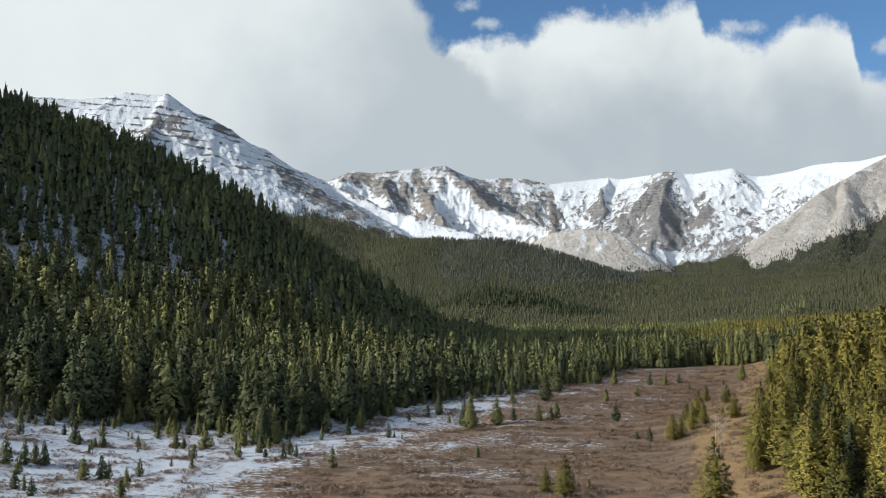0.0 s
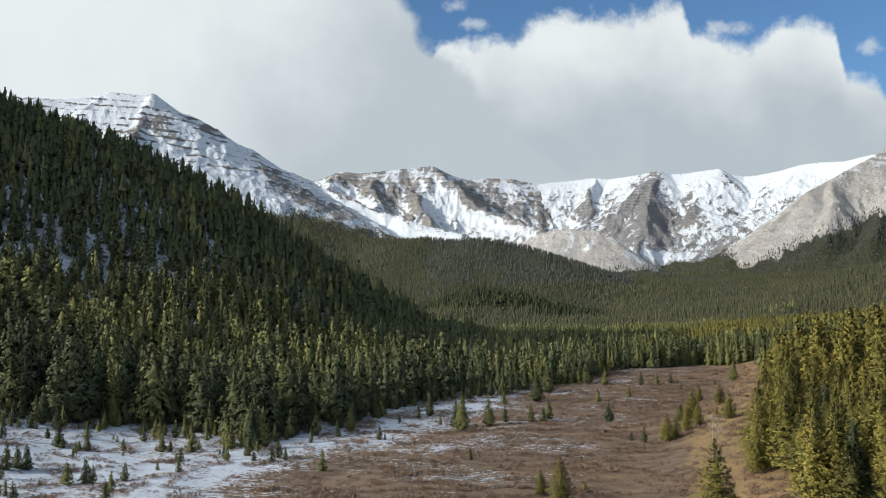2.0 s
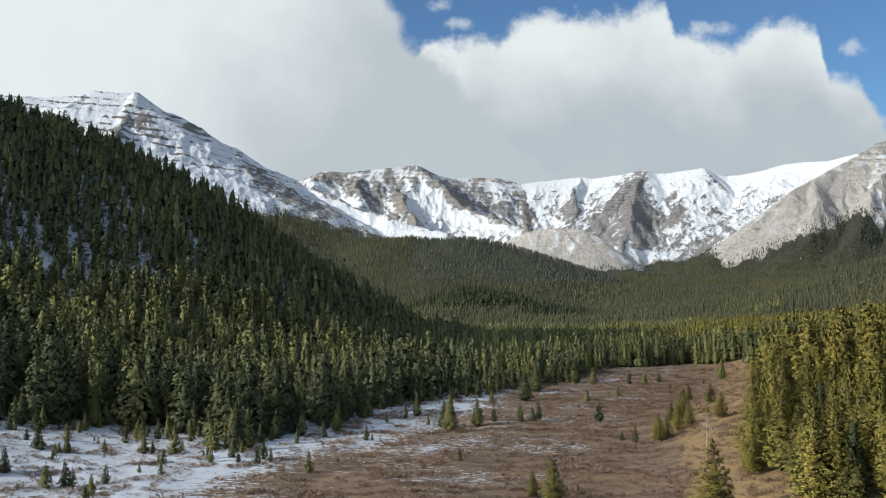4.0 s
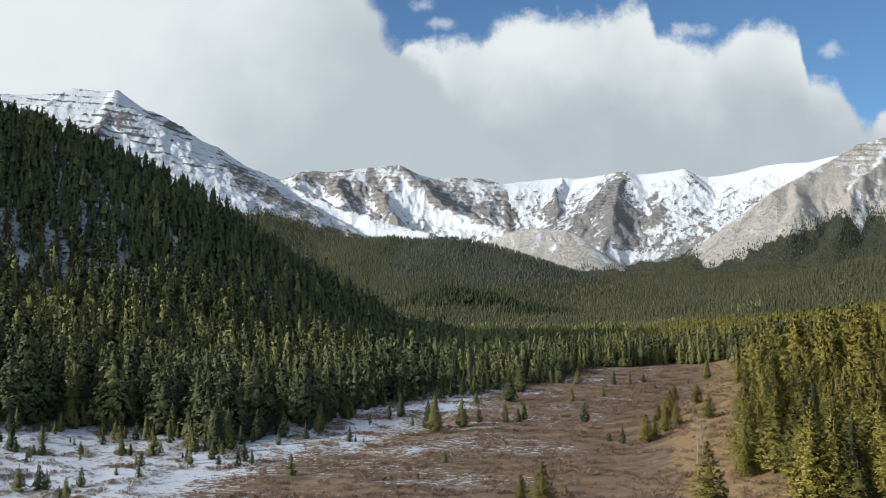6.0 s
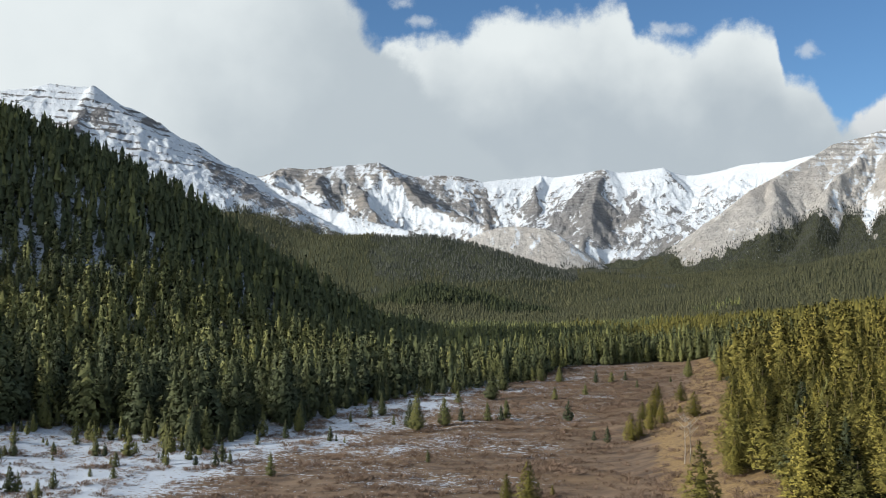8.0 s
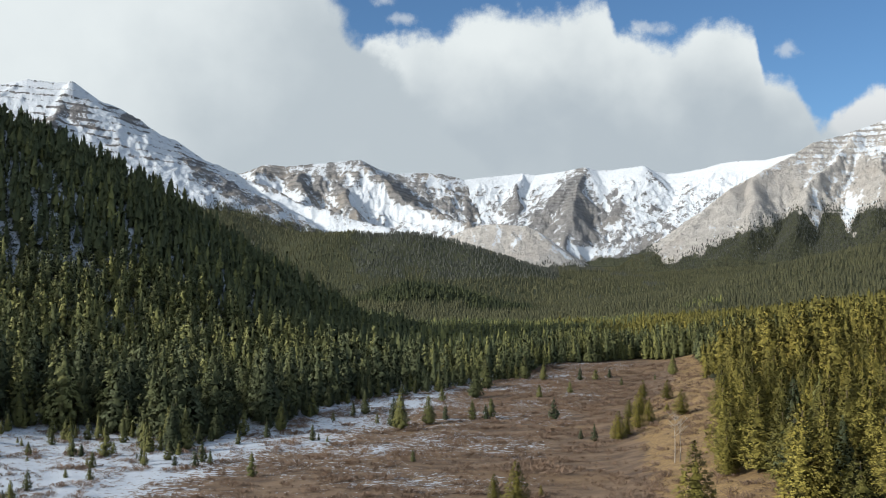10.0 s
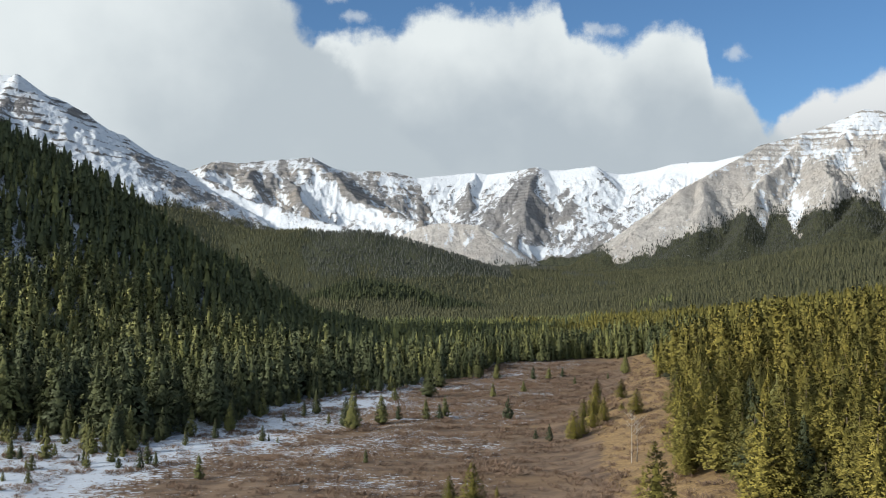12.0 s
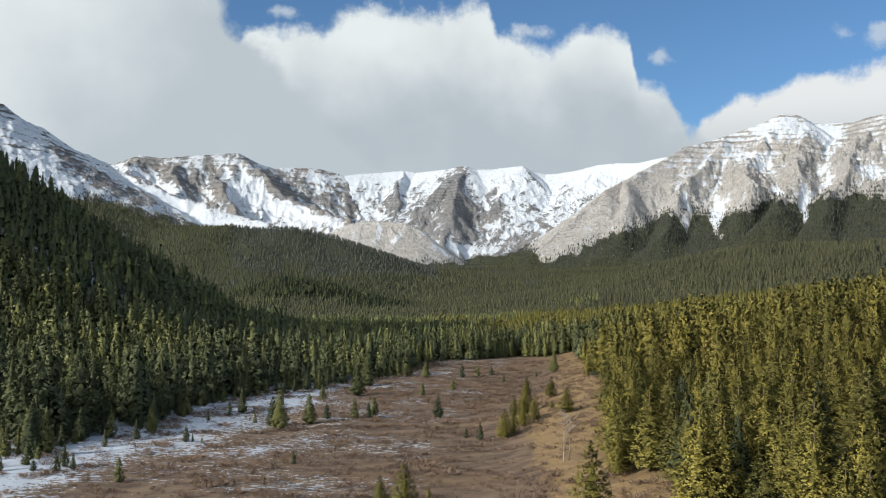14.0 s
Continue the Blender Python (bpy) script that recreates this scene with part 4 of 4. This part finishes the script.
gap = ~hill | (fbm(P[:, 0], P[:, 1], 7, 2, 88) < np.where(P[:, 0] < -0.2 * P[:, 1], 0.28, 0.44))
# ridge trees are darkened too: the hill's shade sits in their tint
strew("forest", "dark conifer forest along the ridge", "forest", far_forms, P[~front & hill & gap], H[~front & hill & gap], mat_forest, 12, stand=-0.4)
sunny = P[:, 0] + 50 * fbm(P[:, 0], P[:, 1], 90, 3, 82) > 150
strew("forest", "yellow-green pine forest in the upper valley", "forest", far_forms, P[~front & ~hill & sunny], H[~front & ~hill & sunny], mat_pine_forest, 19, stand=-0.4)
strew("forest", "green mixed conifer forest in the upper valley", "forest", far_forms, P[~front & ~hill & ~sunny], H[~front & ~hill & ~sunny], mat_forest, 24, stand=-0.15)
X, Y = thin(*field((-3, 42), (760, 1350), 2.8), 3.5)
P, H = grown(X, Y, 5.2, 0.25)
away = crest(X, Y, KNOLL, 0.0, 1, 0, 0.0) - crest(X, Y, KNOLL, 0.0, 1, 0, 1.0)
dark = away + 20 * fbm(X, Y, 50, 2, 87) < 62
strew("forest", "dark conifers on a low knoll in the valley, shade put into their green", "forest", dim_forms, P[dark], 1.35 * H[dark], mat_knoll_shade, 20, stand=0.0)
young = ~dark & (Y < 950) & (X + 90 * fbm(X, Y, 160, 4, 85) <= 0.34 * Y) & (fbm(X, Y, 210, 3, 84) > smooth(Y, 700, 1100) - 0.45)
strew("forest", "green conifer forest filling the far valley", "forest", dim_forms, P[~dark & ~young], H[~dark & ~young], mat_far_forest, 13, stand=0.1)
strew("forest", "olive-green young pine forest on the valley floor", "forest", dim_forms, P[young], H[young], mat_forest, 22, stand=-0.1)
X, Y = thin(*field((-17, 42), (1350, 2750), 4.8), 5.2)
Z = height(X, Y)
keep = (Z < tree_line(X, Y) + fingers(X, Y) + 6 * rng.normal(0, 1, len(X))) | (land(X, Y) > Z - 1)
P, H = grown(X[keep], Y[keep], 5.4, 0.22)
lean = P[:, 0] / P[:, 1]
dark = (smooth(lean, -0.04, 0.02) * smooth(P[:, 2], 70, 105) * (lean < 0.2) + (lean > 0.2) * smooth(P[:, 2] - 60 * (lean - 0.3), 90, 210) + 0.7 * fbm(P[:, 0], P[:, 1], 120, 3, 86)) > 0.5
strew("forest", "distant dark conifer forest on the mountain feet", "forest", speck_forms, P[dark], H[dark], mat_hazy_dark, 14, stand=0.2)
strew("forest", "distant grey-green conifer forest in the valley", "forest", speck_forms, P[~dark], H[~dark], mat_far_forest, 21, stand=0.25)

# unseen trees added over the hill's near flank and behind the meadow, to shade the snow
X, Y = thin(*field((-80, -27), (100, 620), 3.4), 4.4)
keep = in_wood(X, Y) > 0
P, H = grown(X[keep], Y[keep], 13.0, 0.25)
strew("forest", "unseen conifers added on the hill's near flank to shade the snow", "forest", dim_forms, P, H, mat_forest, 25, stand=-0.2)

NZ = height(NX, NY)
for x, y, z in zip(NX, NY, NZ):
    kind = "pine" if x > 10 and random.random() < 0.94 else "spruce"
    conifer(kind, x, y, random.uniform(8.5, 13.5), "tall yellow-green pine in the forest edge" if kind == "pine" else "dark green spruce in the forest edge", "forest edge trees", random.uniform(1.2, 1.6), z)

# ---- single trees of the snowfield, the wood's edge and the flat
SNOW_TREES = ((-79.9, 185.8, 5.6), (-77.3, 187.9, 5.2), (-76.4, 190.5, 4.6), (-74.7, 190.5, 4.9), (-70.9, 168.5, 4.0), (-66.0, 163.4, 3.4), (-63.2, 179.1, 4.4), (-60.5, 180.5, 4.8), (-59.4, 180.9, 3.6), (-77.2, 212.9, 5.3), (-82.1, 219.8, 3.0), (-70.6, 210.9, 3.7), (-72.1, 210.4, 2.3), (-67.4, 237.7, 2.6), (-58.2, 220.8, 3.6), (-55.0, 215.4, 3.0), (-50.4, 215.0, 5.9), (-47.2, 191.3, 2.6), (-59.6, 238.7, 4.6))
EDGE_TREES = ((-88.6, 212.5, 5.9), (-83.5, 232.8, 5.8), (-66.3, 249.6, 6.2), (-57.5, 238.2, 5.9), (-56.6, 246.7, 6.8), (-52.8, 243.9, 8.1), (-42.3, 207.9, 3.4), (-43.6, 221.6, 5.5), (-39.4, 221.9, 8.9), (-36.9, 223.3, 8.9), (-31.3, 206.9, 4.6), (-27.8, 233.2, 3.9), (-21.0, 193.3, 4.6), (-22.9, 243.9, 4.7), (-20.7, 254.2, 7.0), (-12.7, 238.1, 3.9), (-11.4, 238.6, 2.0), (-9.5, 236.7, 1.7), (-9.0, 269.5, 3.0), (-1.1, 284.7, 7.1), (-4.2, 278.7, 4.3), (1.6, 264.6, 2.9))
FLAT_TREES = ((6.8, 253.9, 9.8), (5.5, 260.5, 7.2), (14.1, 263.7, 7.6), (18.7, 270.0, 4.5), (21.6, 314.2, 5.2), (25.5, 271.0, 5.5), (30.7, 274.0, 5.6), (28.9, 271.1, 4.5), (33.1, 327.3, 10.0), (41.1, 365.8, 11.2), (51.0, 404.0, 6.7), (54.7, 403.0, 5.6), (57.8, 404.1, 6.7), (61.3, 404.6, 10.1), (67.2, 397.0, 7.1), (52.8, 327.2, 4.5), (46.5, 272.7, 5.9))
LONE_TREES = ((81.1, 396.5, 5.9), (87.0, 396.2, 5.3), (94.2, 403.4, 4.0), (90.6, 372.2, 3.5), (65.6, 342.3, 4.4), (117.3, 397.4, 8.6), (47.5, 233.1, 4.1), (45.3, 236.6, 2.6), (107.4, 387.6, 2.6), (7.0, 205.5, 2.8))
GROVE = ((80.5, 309.7, 5.5), (65.2, 259.3, 7.2), (62.0, 257.9, 4.7), (59.0, 240.0, 6.2), (62.4, 242.9, 5.6), (52.0, 230.1, 6.3), (54.7, 233.2, 4.8), (78.8, 281.8, 5.5), (69.2, 240.7, 6.0), (69.4, 252.0, 2.4))
for x, y, h in SNOW_TREES:
    conifer("spruce", x, y, h, "small dark young spruce standing in thin snow", "snowfield saplings", random.uniform(1.5, 2.0))
# more of them strewn over the snow
X, Y = thin(*field((-26, -8), (165, 300), 4.2), 4.6)
keep = (in_wood(X, Y) < -5) & (X < left_foot(Y) + 38) & (fbm(X, Y, 24, 2, 93) > -0.12) & (rng.uniform(0, 1, len(X)) < 0.3)
for x, y in list(zip(X[keep], Y[keep]))[:45]:
    conifer("spruce", float(x), float(y), random.uniform(1.2, 4.2), "small dark young spruce standing in thin snow", "snowfield saplings", random.uniform(1.4, 2.0))
# young growth scattered before the wood
X, Y = thin(*field((-25, 6), (180, 400), 2.2), 2.6)
w = in_wood(X, Y)
keep = (w > -10) & (w < 1.5) & (X < left_foot(Y) + 32)
for x, y in list(zip(X[keep], Y[keep]))[:120]:
    conifer("spruce", float(x), float(y), random.uniform(1.6, 8.0), "young dark spruce in snow at the wood's edge", "edge saplings", random.uniform(1.2, 1.7))
for x, y, h in EDGE_TREES:
    conifer("spruce", x, y, h, "slim green spruce in snow before the dark wood", "edge spruces", random.uniform(1.15, 1.5))
for x, y, h in FLAT_TREES:
    conifer("spruce", x, y, h, "full green spruce on the brown willow flat", "flat spruces", random.uniform(1.4, 1.8))
for x, y, h in LONE_TREES:
    conifer("spruce", x, y, h, "lone small spruce among low willow scrub", "lone spruces", random.uniform(1.4, 1.8))
for x, y, h in GROVE:
    conifer("pine", x, y, h, "yellow-green pine in a grove by the grass bank", "grove pines", random.uniform(1.6, 2.0))
for x, y, h, w in ((36.0, 134.5, 10.8, 1.6), (19.6, 163.9, 7.1, 1.6), (16.9, 168.3, 4.3, 1.6), (50.1, 162.2, 6.7, 1.6), (24.8, 172.9, 1.9, 1.6)):
    conifer("pine", x, y, h, "bushy green pine standing alone on the tan slope", "slope pines", w)


# ---- two bare pale trunks on the slope
def bare_tree(x, y, h, lean, seed):
    """A leafless aspen: pale stem, forks and thin branchlets."""
    rnd = random.Random(seed)
    base = new("aspen_tree")
    base.matrix_world = pose(x, y, float(land(np.array([x]), np.array([y]))[0]) - 0.1, 0, lean, rnd.uniform(0, 360))
    tagged(base, "bare pale-barked aspen on the tan slope", "tree", "bare aspens")

    def stick(V, F, a, bb, r0, r1):
        a, bb = Vector(a), Vector(bb)
        w = (bb - a).normalized()
        s1 = w.orthogonal().normalized()
        s2 = w.cross(s1)
        i = len(V)
        for q, r in ((a, r0), (bb, r1)):
            for k in range(5):
                g = 6.283 * k / 5
                V.append(tuple(q + s1 * (r * math.cos(g)) + s2 * (r * math.sin(g))))
        for k in range(5):
            F.append((i + k, i + (k + 1) % 5, i + 5 + (k + 1) % 5, i + 5 + k))

    V, F = [], []
    pts = [(0.10 * math.sin(2.0 * k + seed), 0.08 * math.cos(1.7 * k), h * k / 6) for k in range(7)]
    for k in range(6):
        stick(V, F, pts[k], pts[k + 1], 0.11 * (1 - k / 7.0), 0.11 * (1 - (k + 1) / 7.0))
    part("trunk", mesh_from("trunk", V, F, mat_birch, sharp=False), base)
    for k in range(14):
        V, F = [], []
        z = h * rnd.uniform(0.55, 0.97)
        a = rnd.uniform(0, 6.283)
        ln = rnd.uniform(0.7, 1.7)
        tip = (ln * math.cos(a), ln * math.sin(a), z + ln * rnd.uniform(0.5, 1.2))
        stick(V, F, (0, 0, z), tip, 0.045, 0.02)
        for _ in range(4):
            f = rnd.uniform(0.4, 1.0)
            q = (tip[0] * f, tip[1] * f, z + (tip[2] - z) * f)
            stick(V, F, q, (q[0] + rnd.uniform(-0.5, 0.5), q[1] + rnd.uniform(-0.5, 0.5), q[2] + rnd.uniform(0.2, 0.7)), 0.02, 0.008)
        part("branch", mesh_from("branch", V, F, mat_birch, sharp=False), base)


bare_tree(49.4, 184.1, 7.9, 2, 1)
bare_tree(50.5, 184.6, 7.3, -2, 4)


# ---- willow scrub, dead grass
def bush(seed, n):
    """Low leafless shrub of height 1: fine stems fanning out from the root."""
    rnd = random.Random(seed)
    V, F = [], []
    for k in range(n):
        a, r0, r1, w = rnd.uniform(0, 6.283), rnd.uniform(0.0, 0.6), rnd.uniform(0.2, 1.15), rnd.uniform(0.025, 0.05)
        c, s, i = math.cos(a), math.sin(a), len(V)
        c2, s2, tip = math.cos(a + 0.5), math.sin(a + 0.5), rnd.uniform(0.75, 1.05) * math.sqrt(max(0.05, 1 - (r1 / 1.22) ** 2))
        V += [(r0 * c, r0 * s, -0.05), (r1 * c2 - w * s2, r1 * s2 + w * c2, tip), (r1 * c2 + w * s2, r1 * s2 - w * c2, tip + rnd.uniform(-0.12, 0.12))]
        F.append((i, i + 1, i + 2))
    return np.array(V), np.array(F), np.zeros((len(V), 3)) + (0, 0, 1)


bushes = [bush(s, 26) for s in range(8)]
X, Y = thin(*field((-26, 26), (95, 470), 1.05), 0.95)
on_snow = np.interp(Y, (100, 164, 175, 210, 244, 288, 330, 400, 440), (-30, -36, -37, -22, -5, 14, 22, 44, 60)) - X
off_bank = right_foot(Y) - X
mat_like = fbm(X * 0.5, Y, 6, 4, 71, 0.65)
dens = smooth(-on_snow, -2, 8) * smooth(off_bank, -6, 6) * (0.30 + 0.70 * smooth(mat_like, -0.15, 0.25)) + smooth(on_snow, 0, 4) * smooth(fbm(X, Y, 7, 3, 72), -0.12, 0.2) + smooth(-off_bank, 0, 8) * (0.06 + 0.6 * smooth(mat_like, 0.05, 0.3))
keep = (in_wood(X, Y) < 2) & (rng.uniform(0, 1, len(X)) < dens * 1.1)
X, Y, mat_like = X[keep], Y[keep], mat_like[keep]
P = np.stack([X, Y, land(X, Y) - 0.03], 1)
H = 0.46 * (1 + 0.3 * rng.normal(0, 1, len(X))).clip(0.4, 1.8) * (0.6 + 0.7 * smooth(mat_like, -0.2, 0.4))
strew("willow_scrub", "low leafless mauve-brown willow shrubs on the valley flat", "shrubs", bushes, P, H, mat_shrub, 15, (1.4, 2.6))
